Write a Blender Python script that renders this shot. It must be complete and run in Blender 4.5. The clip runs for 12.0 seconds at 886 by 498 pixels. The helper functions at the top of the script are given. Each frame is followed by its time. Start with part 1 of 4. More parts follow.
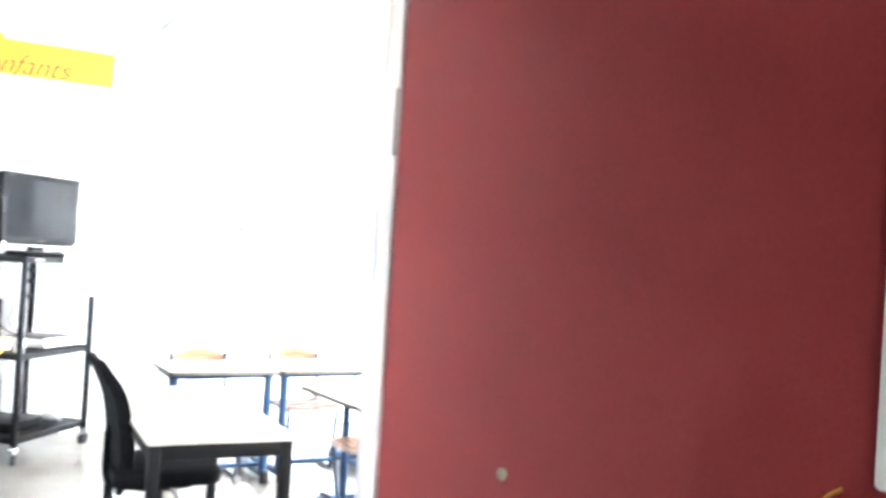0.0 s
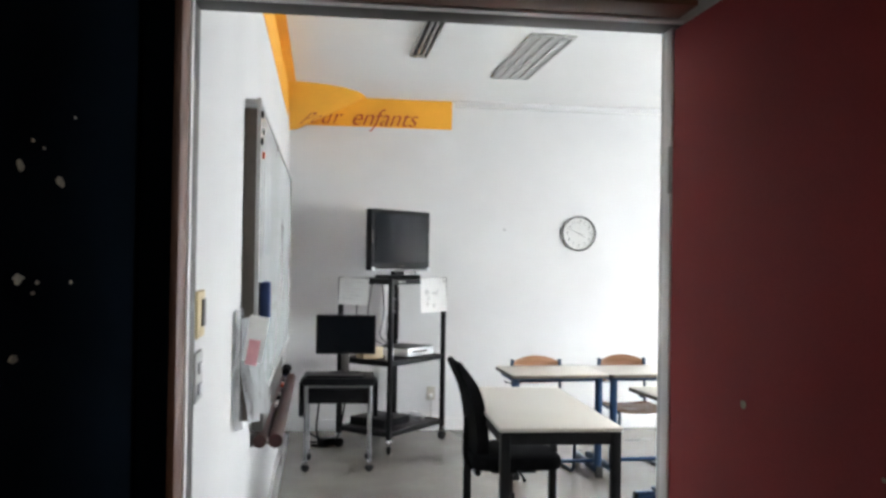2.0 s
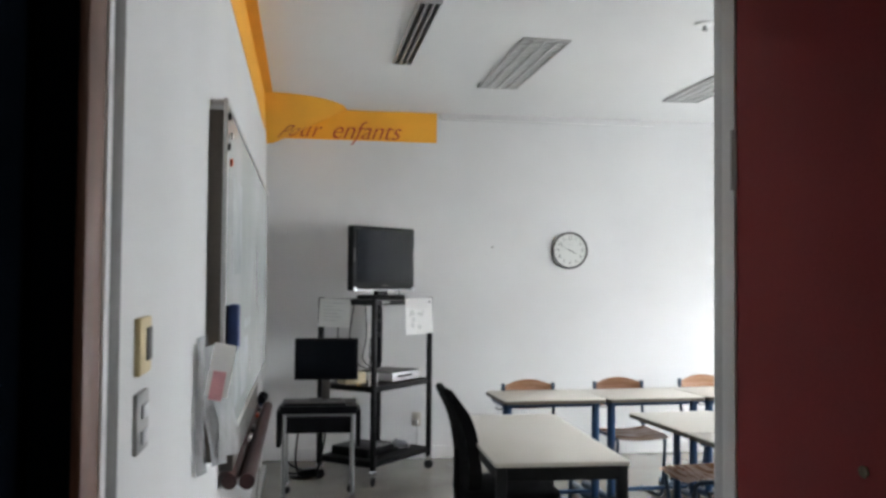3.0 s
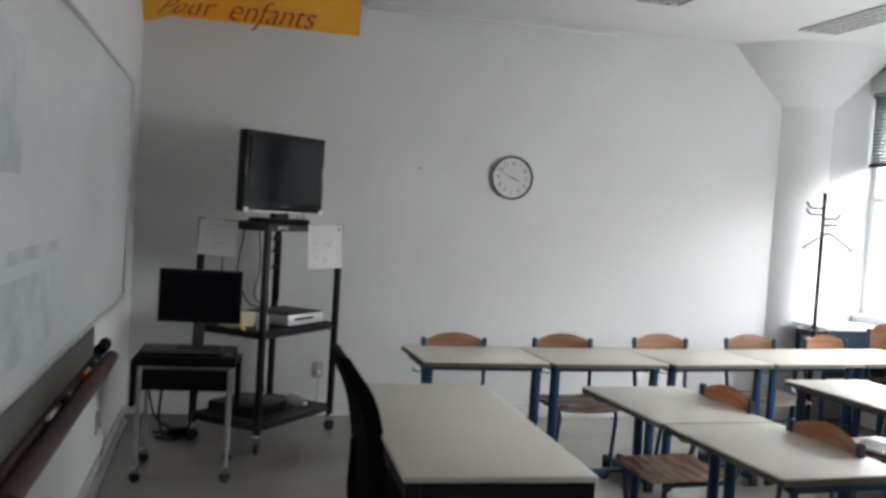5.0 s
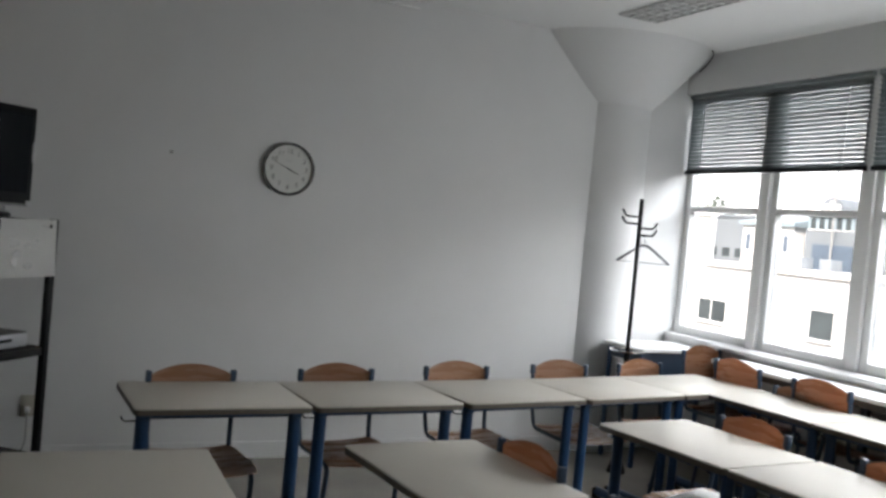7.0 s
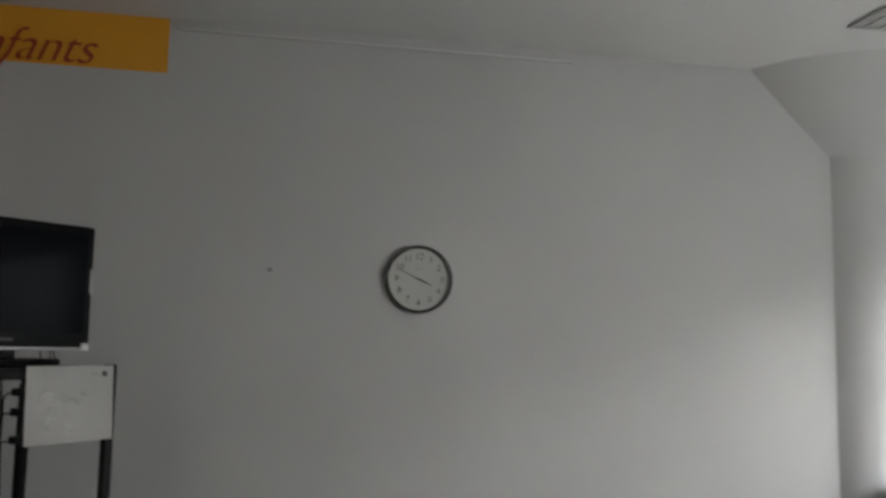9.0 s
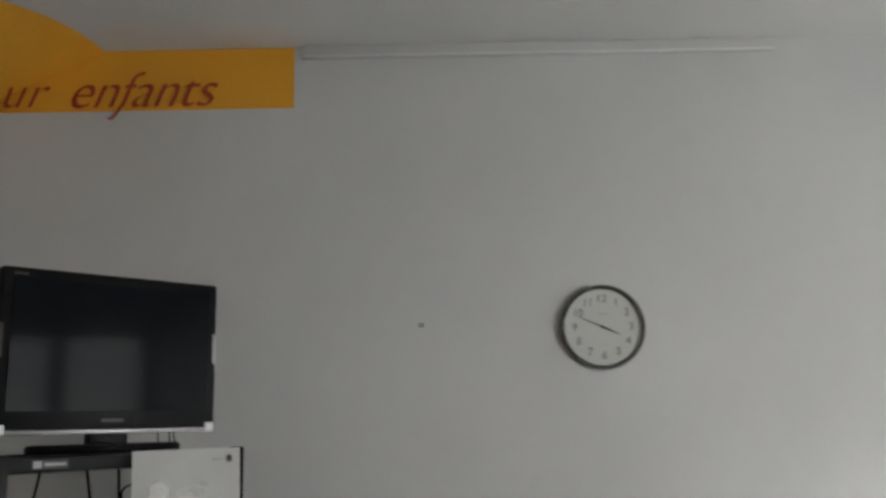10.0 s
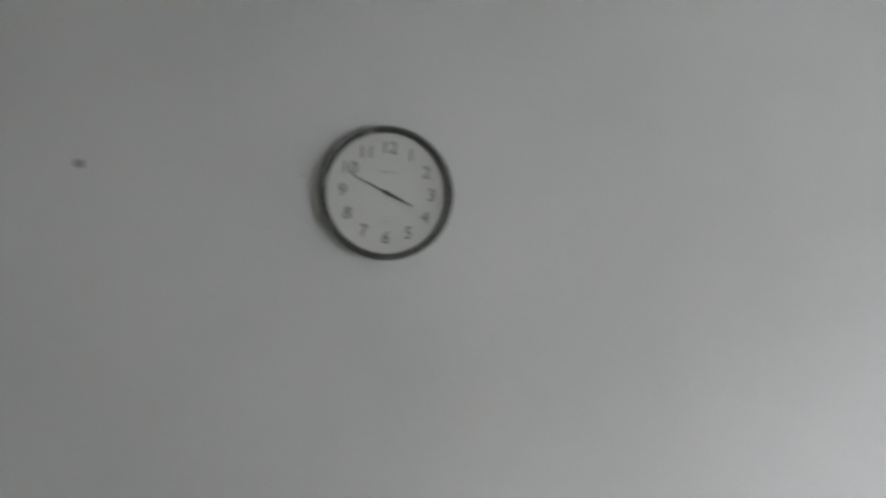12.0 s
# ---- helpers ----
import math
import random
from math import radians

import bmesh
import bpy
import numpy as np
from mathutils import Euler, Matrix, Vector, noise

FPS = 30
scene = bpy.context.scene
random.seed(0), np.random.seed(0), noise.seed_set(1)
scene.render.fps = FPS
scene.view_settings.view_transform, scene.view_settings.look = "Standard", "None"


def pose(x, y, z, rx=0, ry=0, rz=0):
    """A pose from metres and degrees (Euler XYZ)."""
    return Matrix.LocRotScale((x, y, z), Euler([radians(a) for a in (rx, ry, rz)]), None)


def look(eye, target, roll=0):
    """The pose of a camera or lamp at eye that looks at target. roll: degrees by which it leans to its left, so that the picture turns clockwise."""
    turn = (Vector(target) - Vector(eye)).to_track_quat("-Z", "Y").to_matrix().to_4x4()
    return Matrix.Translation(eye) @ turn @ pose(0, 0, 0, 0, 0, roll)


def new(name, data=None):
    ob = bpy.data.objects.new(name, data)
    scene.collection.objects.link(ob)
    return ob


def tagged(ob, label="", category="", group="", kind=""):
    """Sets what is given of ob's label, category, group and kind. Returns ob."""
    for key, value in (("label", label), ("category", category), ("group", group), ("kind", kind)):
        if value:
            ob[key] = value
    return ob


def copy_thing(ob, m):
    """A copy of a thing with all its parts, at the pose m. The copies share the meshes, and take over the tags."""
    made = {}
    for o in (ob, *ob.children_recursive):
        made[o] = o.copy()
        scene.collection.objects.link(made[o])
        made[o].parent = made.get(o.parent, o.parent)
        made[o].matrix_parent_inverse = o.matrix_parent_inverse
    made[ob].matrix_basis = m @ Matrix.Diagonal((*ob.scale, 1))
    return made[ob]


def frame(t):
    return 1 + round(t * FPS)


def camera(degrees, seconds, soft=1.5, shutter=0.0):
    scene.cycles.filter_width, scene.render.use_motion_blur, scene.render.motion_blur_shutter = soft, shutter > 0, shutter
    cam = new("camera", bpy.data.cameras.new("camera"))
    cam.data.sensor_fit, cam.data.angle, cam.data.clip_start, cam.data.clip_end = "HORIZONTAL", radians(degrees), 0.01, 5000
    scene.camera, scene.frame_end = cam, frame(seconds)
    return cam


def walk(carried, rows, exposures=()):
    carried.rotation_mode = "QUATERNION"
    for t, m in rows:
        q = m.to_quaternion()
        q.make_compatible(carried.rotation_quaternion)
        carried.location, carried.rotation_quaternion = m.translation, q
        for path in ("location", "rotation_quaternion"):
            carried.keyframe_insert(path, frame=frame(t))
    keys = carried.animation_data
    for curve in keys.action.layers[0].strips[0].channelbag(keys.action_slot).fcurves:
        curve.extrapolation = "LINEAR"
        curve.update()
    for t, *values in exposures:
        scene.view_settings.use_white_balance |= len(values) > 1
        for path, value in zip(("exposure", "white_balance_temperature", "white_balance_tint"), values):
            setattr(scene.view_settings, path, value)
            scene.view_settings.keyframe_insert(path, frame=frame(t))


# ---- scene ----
cam = camera(53.0, 12.0, soft=2.9, shutter=0.4)
PATH = [
    (0, (0.432, -0.219, 1.494), (1.39, 1.537, 1.513), 3.61),
    (0.5, (0.273, -0.398, 1.496), (1.009, 1.462, 1.495), 2.25),
    (1, (0.209, -0.579, 1.488), (0.651, 1.372, 1.478), -0.07),
    (1.5, (0.257, -0.733, 1.498), (0.582, 1.24, 1.472), 1.72),
    (2, (0.292, -0.726, 1.495), (0.562, 1.256, 1.517), 0.92),
    (2.5, (0.287, -0.548, 1.489), (0.517, 1.438, 1.541), 0.79),
    (3, (0.314, -0.37, 1.491), (0.623, 1.605, 1.557), 0.5),
    (4.8, (0.496, 0.708, 1.468), (0.963, 2.65, 1.356), 4.03),
    (5, (0.593, 0.861, 1.478), (1.067, 2.802, 1.39), 3.68),
    (5.5, (0.712, 1.098, 1.452), (1.242, 3.027, 1.43), 3.07),
    (6, (0.846, 1.347, 1.455), (1.585, 3.204, 1.392), 6.68),
    (6.5, (1.043, 1.628, 1.441), (1.836, 3.463, 1.372), 5.56),
    (6.7, (1.092, 1.694, 1.468), (1.95, 3.499, 1.396), 5.46),
    (8.3, (1.6, 2.5, 1.51), (2.312, 4.365, 1.627), 3.1),
    (8.5, (1.692, 2.676, 1.522), (2.301, 4.577, 1.656), 4.11),
    (9, (1.862, 2.954, 1.429), (2.256, 4.902, 1.649), 1.06),
    (9.5, (2.013, 3.27, 1.411), (2.143, 5.243, 1.712), -1.65),
    (10, (1.942, 3.683, 1.386), (1.963, 5.644, 1.779), -1.3),
    (10.5, (1.909, 4.035, 1.358), (1.797, 5.977, 1.823), -1.15),
    (11, (2.028, 4.356, 1.418), (1.965, 6.303, 1.873), -0.54),
    (11.5, (2.1, 4.64, 1.44), (2.182, 6.62, 1.713), 1.53),
    (12, (2.22, 4.95, 1.47), (2.683, 6.891, 1.608), 1.98),
]
walk(cam, [(t, look(e, g, r)) for t, e, g, r in PATH],
     [(0, 6.35, 6150, 10), (0.2, 5.6, 6150, 10), (0.5, 4.3, 6150, 10), (0.9, 3.6, 6150, 10), (1.5, 3.84, 6350, 10), (2.0, 4.0, 6400, 10),
      (2.5, 3.87, 6400, 10), (3.2, 3.25, 6400, 10), (4.8, 2.75, 6450, 10), (5.5, 2.55, 6500, 10), (6.5, 2.0, 6500, 10), (8.3, 1.35, 6700, 10),
      (9.5, 2.0, 6800, 10), (10.5, 2.6, 6700, 10), (11.0, 2.72, 6650, 10), (11.4, 2.62, 6600, 10), (12, 2.15, 6500, 10)])


# ---- world, sun, exposure ----
world = bpy.data.worlds.new("sky")
world.use_nodes = True
scene.world = world
wn = world.node_tree.nodes
sky = wn.new("ShaderNodeTexSky")
sky.sky_type = 'NISHITA'
sky.sun_disc = False
sky.sun_elevation = radians(48)
sky.sun_rotation = radians(250)
sky.dust_density = 4.0
sky.air_density = 1.0
wn["Background"].inputs["Strength"].default_value = 0.15
world.node_tree.links.new(sky.outputs["Color"], wn["Background"].inputs["Color"])

sun = new("sun", bpy.data.lights.new("sun", 'SUN'))
sun.data.energy = 2.2
sun.data.angle = radians(14)
sun.data.color = (1.0, 0.96, 0.9)
sun.matrix_world = look((-6, -3, 10), (6, 4, 0))

# daylight from the bright sky above the street, broad and high outside the row of windows
lamp = new("window_daylight", bpy.data.lights.new("window_daylight", 'AREA'))
lamp.data.shape = 'RECTANGLE'
lamp.data.size, lamp.data.size_y = 5.2, 2.6
lamp.data.energy = 132
lamp.data.color = (0.92, 0.96, 1.0)
lamp.matrix_world = look((7.3, 4.5, 3.75), (4.2, 4.5, 0.9))
# daylight in the openings of the windows further along the wall
for y in (4.22, 3.42):
    lamp = new("window_daylight", bpy.data.lights.new("window_daylight", 'AREA'))
    lamp.data.shape = 'RECTANGLE'
    lamp.data.size, lamp.data.size_y = 0.64, 1.12
    lamp.data.energy = 4.5
    lamp.data.color = (0.92, 0.96, 1.0)
    lamp.matrix_world = look((5.575, y, 1.47), (0, y, 1.47))
# unseen corridor ceiling lamp, added to light the red door evenly
lamp = new("corridor_fill", bpy.data.lights.new("corridor_fill", 'AREA'))
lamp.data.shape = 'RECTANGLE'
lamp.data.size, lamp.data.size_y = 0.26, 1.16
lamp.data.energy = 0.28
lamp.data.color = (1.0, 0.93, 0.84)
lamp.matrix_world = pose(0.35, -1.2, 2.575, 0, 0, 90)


# ---- materials ----
def mat(name, colour, rough=0.6, metal=0.0, vary=0.06, scale=6.0, fine=120.0, bump=0.05, spec=0.5, alpha=1.0,
        stretch=(1, 1, 1), per_object=0.0, second=None):
    """A surface with variation at two scales: broad stains and fine grain, with slight relief."""
    m = bpy.data.materials.new(name)
    m.use_nodes = True
    nt = m.node_tree
    n, l = nt.nodes, nt.links
    b = n["Principled BSDF"]
    b.inputs["Metallic"].default_value = metal
    b.inputs["Specular IOR Level"].default_value = spec
    tc = n.new("ShaderNodeTexCoord")
    mp = n.new("ShaderNodeMapping")
    mp.inputs["Scale"].default_value = stretch
    l.new(tc.outputs["Object"], mp.inputs["Vector"])
    big = n.new("ShaderNodeTexNoise")
    big.inputs["Scale"].default_value, big.inputs["Detail"].default_value = scale, 4
    small = n.new("ShaderNodeTexNoise")
    small.inputs["Scale"].default_value, small.inputs["Detail"].default_value = fine, 3
    l.new(mp.outputs[0], big.inputs["Vector"])
    l.new(mp.outputs[0], small.inputs["Vector"])
    mix = n.new("ShaderNodeMix")
    mix.data_type = 'FLOAT'
    mix.inputs[0].default_value = 0.35
    l.new(big.outputs[0], mix.inputs[2])
    l.new(small.outputs[0], mix.inputs[3])
    ramp = n.new("ShaderNodeValToRGB")
    e = ramp.color_ramp.elements
    c = colour
    d = second or [max(0.0, v * (1 - 2.2 * vary)) for v in c]
    e[0].position, e[1].position = 0.3, 0.7
    e[0].color = (*d, 1)
    e[1].color = (*[min(1.0, v * (1 + vary)) for v in c], 1)
    l.new(mix.outputs[0], ramp.inputs[0])
    out = ramp.outputs[0]
    if per_object:
        oi = n.new("ShaderNodeObjectInfo")
        hsv = n.new("ShaderNodeHueSaturation")
        mr = n.new("ShaderNodeMapRange")
        mr.inputs[3].default_value, mr.inputs[4].default_value = 1 - per_object, 1 + per_object
        l.new(oi.outputs["Random"], mr.inputs[0])
        l.new(mr.outputs[0], hsv.inputs["Value"])
        l.new(out, hsv.inputs["Color"])
        out = hsv.outputs[0]
    l.new(out, b.inputs["Base Color"])
    rr = n.new("ShaderNodeMapRange")
    rr.inputs[3].default_value, rr.inputs[4].default_value = max(0.02, rough - min(0.08, rough * 0.3)), min(1, rough + min(0.08, rough * 0.3))
    l.new(big.outputs[0], rr.inputs[0])
    l.new(rr.outputs[0], b.inputs["Roughness"])
    if alpha < 1:
        b.inputs["Alpha"].default_value = alpha
    if bump:
        bp = n.new("ShaderNodeBump")
        bp.inputs["Strength"].default_value = bump
        bp.inputs["Distance"].default_value = 0.004
        l.new(small.outputs[0], bp.inputs["Height"])
        l.new(bp.outputs[0], b.inputs["Normal"])
    return m


def glow(name, colour, strength):
    m = bpy.data.materials.new(name)
    m.use_nodes = True
    b = m.node_tree.nodes["Principled BSDF"]
    b.inputs["Base Color"].default_value = (*colour, 1)
    b.inputs["Emission Color"].default_value = (*colour, 1)
    b.inputs["Emission Strength"].default_value = strength
    return m


M_WALL = mat("wall_paint", (0.64, 0.64, 0.635), 0.75, vary=0.03, scale=1.6, fine=120, bump=0.3)
M_CEIL = mat("ceiling_paint", (0.70, 0.70, 0.69), 0.85, vary=0.015, scale=1.0, fine=140, bump=0.15)
M_FLOOR = mat("vinyl_floor", (0.225, 0.207, 0.178), 0.21, vary=0.12, scale=2.2, fine=60, bump=0.02, spec=0.7)
M_YELLOW = mat("yellow_paint", (0.86, 0.405, 0.03), 0.7, vary=0.05, scale=3, fine=80, bump=0.12)
M_REDINK = mat("red_lettering", (0.50, 0.075, 0.02), 0.6, vary=0.15, scale=9)
M_RED = mat("red_door_laminate", (0.27, 0.035, 0.035), 0.7, vary=0.09, scale=3, fine=260, bump=0.12, spec=0.15)
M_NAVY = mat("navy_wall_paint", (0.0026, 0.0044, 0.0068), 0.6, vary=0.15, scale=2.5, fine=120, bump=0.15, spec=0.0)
M_SCRAP = mat("tape_scrap", (0.34, 0.28, 0.19), 0.7, vary=0.2, scale=40)
M_YTAPE = mat("yellow_tape", (0.75, 0.40, 0.05), 0.6, vary=0.1, scale=30)
M_BROWN = mat("stained_wood_casing", (0.17, 0.075, 0.043), 0.5, vary=0.15, scale=4, fine=60, stretch=(6, 6, 0.6))
M_STEELG = mat("grey_painted_steel", (0.46, 0.455, 0.44), 0.45, vary=0.06, scale=4)
M_DARKG = mat("dark_grey_steel", (0.05, 0.044, 0.040), 0.5, vary=0.1, scale=4)
M_BLACKM = mat("black_painted_steel", (0.014, 0.014, 0.015), 0.5, vary=0.12, scale=8, spec=0.13)
M_BLACKP = mat("black_plastic", (0.007, 0.007, 0.008), 0.38, vary=0.15, scale=12, spec=0.10)
M_BLACKF = mat("black_fabric", (0.010, 0.010, 0.011), 0.9, vary=0.2, scale=20, fine=400, bump=0.4, spec=0.08)
M_SCREEN = mat("dark_screen_glass", (0.006, 0.007, 0.009), 0.09, vary=0.05, scale=2, bump=0.0, spec=0.022)
M_SILVER = mat("silver_plastic", (0.55, 0.56, 0.57), 0.35, metal=0.4, vary=0.05, scale=9)
M_CHROME = mat("chromed_steel", (0.62, 0.62, 0.63), 0.18, metal=1.0, vary=0.05, scale=9, bump=0.0)
M_LEGM = mat("dull_metal_leg", (0.26, 0.26, 0.26), 0.35, metal=0.8, vary=0.08, scale=9)
M_BLUE = mat("blue_painted_steel", (0.009, 0.044, 0.115), 0.38, vary=0.1, scale=8, per_object=0.08)
M_TUBE = mat("blue_grey_tube", (0.030, 0.055, 0.095), 0.35, vary=0.1, scale=8)
M_TOP = mat("beige_laminate", (0.55, 0.52, 0.46), 0.40, vary=0.04, scale=3, fine=300, bump=0.02, per_object=0.03)
M_EDGE = mat("grey_brown_edging", (0.13, 0.11, 0.09), 0.55, vary=0.1, scale=20)
M_PLY = mat("varnished_plywood", (0.34, 0.18, 0.102), 0.28, vary=0.07, scale=5, fine=50, stretch=(1, 9, 9), bump=0.03, per_object=0.08)
M_PAPER = mat("white_paper", (0.80, 0.80, 0.78), 0.8, vary=0.03, scale=7)
M_PRINT = mat("grey_print", (0.60, 0.60, 0.59), 0.8, vary=0.15, scale=30)
M_PALEINK = mat("pale_map_ink", (0.66, 0.665, 0.65), 0.8, vary=0.10, scale=20)
M_BOARD = mat("whiteboard_enamel", (0.59, 0.62, 0.62), 0.14, vary=0.04, scale=1.4, fine=30, bump=0.01)
M_GHOST = mat("half_wiped_marker", (0.53, 0.57, 0.575), 0.2, vary=0.10, scale=6, fine=40, bump=0.0)
M_ALU = mat("aluminium_trim", (0.50, 0.50, 0.49), 0.35, metal=0.7, vary=0.05, scale=9)
M_TRAY = mat("grey_brown_tray", (0.07, 0.066, 0.06), 0.5, vary=0.1, scale=6)
M_ERASER = mat("blue_felt", (0.016, 0.036, 0.12), 0.85, vary=0.15, scale=30, fine=300, bump=0.3)
M_WOODRED = mat("dark_red_wood", (0.045, 0.010, 0.009), 0.42, vary=0.2, scale=4, fine=70, stretch=(8, 0.7, 8))
M_PLASTIC = mat("clear_plastic_sleeve", (0.62, 0.63, 0.65), 0.2, alpha=0.55, vary=0.15, scale=12)
M_PINK = mat("pink_leaflet", (0.72, 0.36, 0.38), 0.7, vary=0.15, scale=14)
M_OUTLET = mat("aged_outlet_plastic", (0.47, 0.44, 0.37), 0.5, vary=0.06, scale=12)
M_CREAM = mat("cream_plastic", (0.62, 0.50, 0.27), 0.5, vary=0.06, scale=12)
M_GREYP = mat("grey_plastic", (0.33, 0.33, 0.32), 0.5, vary=0.06, scale=12)
M_RUBBER = mat("black_rubber", (0.015, 0.015, 0.015), 0.8, vary=0.1, scale=20)
M_SLAT = mat("grey_aluminium_slat", (0.22, 0.24, 0.245), 0.5, spec=0.2, metal=0.0, vary=0.04, scale=6, per_object=0.05)
M_FRAME = mat("white_window_paint", (0.78, 0.78, 0.77), 0.5, vary=0.03, scale=5)
M_HANGER = mat("grey_hanger_plastic", (0.34, 0.34, 0.35), 0.4, vary=0.06, scale=10)
M_CLOCKF = mat("clock_face_paper", (0.62, 0.625, 0.60), 0.6, vary=0.02, scale=9, bump=0.0)
M_CLOCKR = mat("dark_grey_clock_rim", (0.17, 0.167, 0.16), 0.26, metal=0.8, spec=0.8, vary=0.08, scale=14)
M_INK = mat("dark_printing_ink", (0.05, 0.05, 0.05), 0.6, vary=0.1, scale=30, bump=0.0)
M_NUM = mat("faded_numeral_ink", (0.13, 0.13, 0.127), 0.6, vary=0.15, scale=30, bump=0.0)
M_BEIGEBOX = mat("beige_cardboard", (0.50, 0.43, 0.29), 0.8, vary=0.1, scale=12)
M_DIFF = mat("louvre_blades", (0.54, 0.54, 0.53), 0.35, vary=0.06, scale=9, fine=60, bump=0.2)
M_LOUVRE = mat("lamp_reflector", (0.50, 0.50, 0.49), 0.5, metal=0.0, vary=0.1, scale=12)
M_WHITEB = mat("white_rendered_facade", (0.80, 0.79, 0.77), 0.85, vary=0.04, scale=0.4, fine=20)
M_GREYB = mat("grey_concrete_facade", (0.23, 0.25, 0.265), 0.85, vary=0.12, scale=0.2, fine=6)
M_DARKB = mat("blue_grey_facade", (0.12, 0.155, 0.20), 0.6, vary=0.2, scale=0.3, fine=5)
# far walls and roof with the haze of distance put into the colour
M_HAZEB = mat("haze_blue_facade", (0.30, 0.36, 0.39), 0.8, vary=0.08, scale=0.3, fine=6)
M_WINB = mat("far_window_glass", (0.085, 0.10, 0.105), 0.2, vary=0.2, scale=1.0)
M_GROUND = mat("asphalt_ground", (0.10, 0.10, 0.10), 0.9, vary=0.15, scale=0.3, fine=8)
M_LEAF = mat("foliage", (0.08, 0.10, 0.07), 0.7, vary=0.3, scale=3, per_object=0.1)
M_BARK = mat("bark", (0.10, 0.075, 0.055), 0.9, vary=0.2, scale=8)
M_BOARDEND = mat("brown_grey_board_end", (0.085, 0.070, 0.055), 0.55, vary=0.2, scale=5, stretch=(1, 1, 0.4))
M_LED = glow("amber_pilot_light", (1.0, 0.45, 0.05), 0.6)
M_OVERCAST = glow("overcast_sky", (0.93, 0.97, 1.0), 0.32)
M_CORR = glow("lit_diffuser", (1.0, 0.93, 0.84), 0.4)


# ---- mesh helpers ----
def thing(name, loc=(0, 0, 0), rz=0.0, label="", category="", group="", kind=""):
    ob = new(name)
    ob.matrix_world = pose(*loc, 0, 0, rz)
    ob.empty_display_size = 0.1
    return tagged(ob, label, category, group, kind)


def part(name, bm, material, parent=None, label="", smooth=True):
    """Links a bmesh as one mesh object under a thing or a part (in the parent's own space)."""
    bmesh.ops.recalc_face_normals(bm, faces=bm.faces)
    me = bpy.data.meshes.new(name)
    bm.to_mesh(me)
    bm.free()
    me.materials.append(material)
    if smooth:
        me.shade_smooth()
        me.set_sharp_from_angle(angle=radians(35))
    ob = new(name, me)
    if parent is not None:
        ob.parent = parent
    if label:
        tagged(ob, label)
    return ob


def share(name, ob, parent, m):
    """A further object on the mesh of ob."""
    o = new(name, ob.data)
    o.parent = parent
    o.matrix_basis = m
    return o


def box(bm, x0, x1, y0, y1, z0, z1, bev=0.0, seg=2, m=None):
    r = bmesh.ops.create_cube(bm, size=1.0)
    vs = r["verts"]
    for v in vs:
        v.co = Vector((x0 if v.co.x < 0 else x1, y0 if v.co.y < 0 else y1, z0 if v.co.z < 0 else z1))
    if bev:
        es = list({e for v in vs for e in v.link_edges})
        r2 = bmesh.ops.bevel(bm, geom=es, offset=bev, segments=seg, affect='EDGES', profile=0.5)
        vs = list({v for f in r2["faces"] for v in f.verts} | {v for v in vs if v.is_valid})
    if m is not None:
        bmesh.ops.transform(bm, matrix=m, verts=vs)
    return vs


def B(*a, **k):
    bm = bmesh.new()
    box(bm, *a, **k)
    return bm


def prism(bm, outline, lo, hi, axis="z", bev=0.0):
    """An outline of 2D points drawn out between two heights along an axis."""
    def at(p, h):
        return {"z": (p[0], p[1], h), "y": (p[0], h, p[1]), "x": (h, p[0], p[1])}[axis]
    a = [bm.verts.new(at(p, lo)) for p in outline]
    b = [bm.verts.new(at(p, hi)) for p in outline]
    n = len(outline)
    fs = [bm.faces.new(a), bm.faces.new(b)]
    for i in range(n):
        fs.append(bm.faces.new((a[i], a[(i + 1) % n], b[(i + 1) % n], b[i])))
    bmesh.ops.recalc_face_normals(bm, faces=fs)
    if bev:
        es = [e for f in fs[:2] for e in f.edges]
        bmesh.ops.bevel(bm, geom=es, offset=bev, segments=2, affect='EDGES', profile=0.5)
    return bm


def round_rect(w, d, r, n=5):
    pts = []
    for cx, cy, a0 in ((w / 2 - r, d / 2 - r, 0), (-w / 2 + r, d / 2 - r, 90), (-w / 2 + r, -d / 2 + r, 180), (w / 2 - r, -d / 2 + r, 270)):
        for i in range(n + 1):
            a = radians(a0 + 90 * i / n)
            pts.append((cx + r * math.cos(a), cy + r * math.sin(a)))
    return pts


def rounded(pts, r, n=5):
    """A polyline with its corners rounded off."""
    pts = [Vector(p) for p in pts]
    out = [pts[0]]
    for a, b, c in zip(pts, pts[1:], pts[2:]):
        u, v = (a - b), (c - b)
        k = min(r, u.length * 0.49, v.length * 0.49)
        p, q = b + u.normalized() * k, b + v.normalized() * k
        for i in range(n + 1):
            t = i / n
            out.append(p * (1 - t) ** 2 + b * 2 * t * (1 - t) + q * t ** 2)
    out.append(pts[-1])
    return out


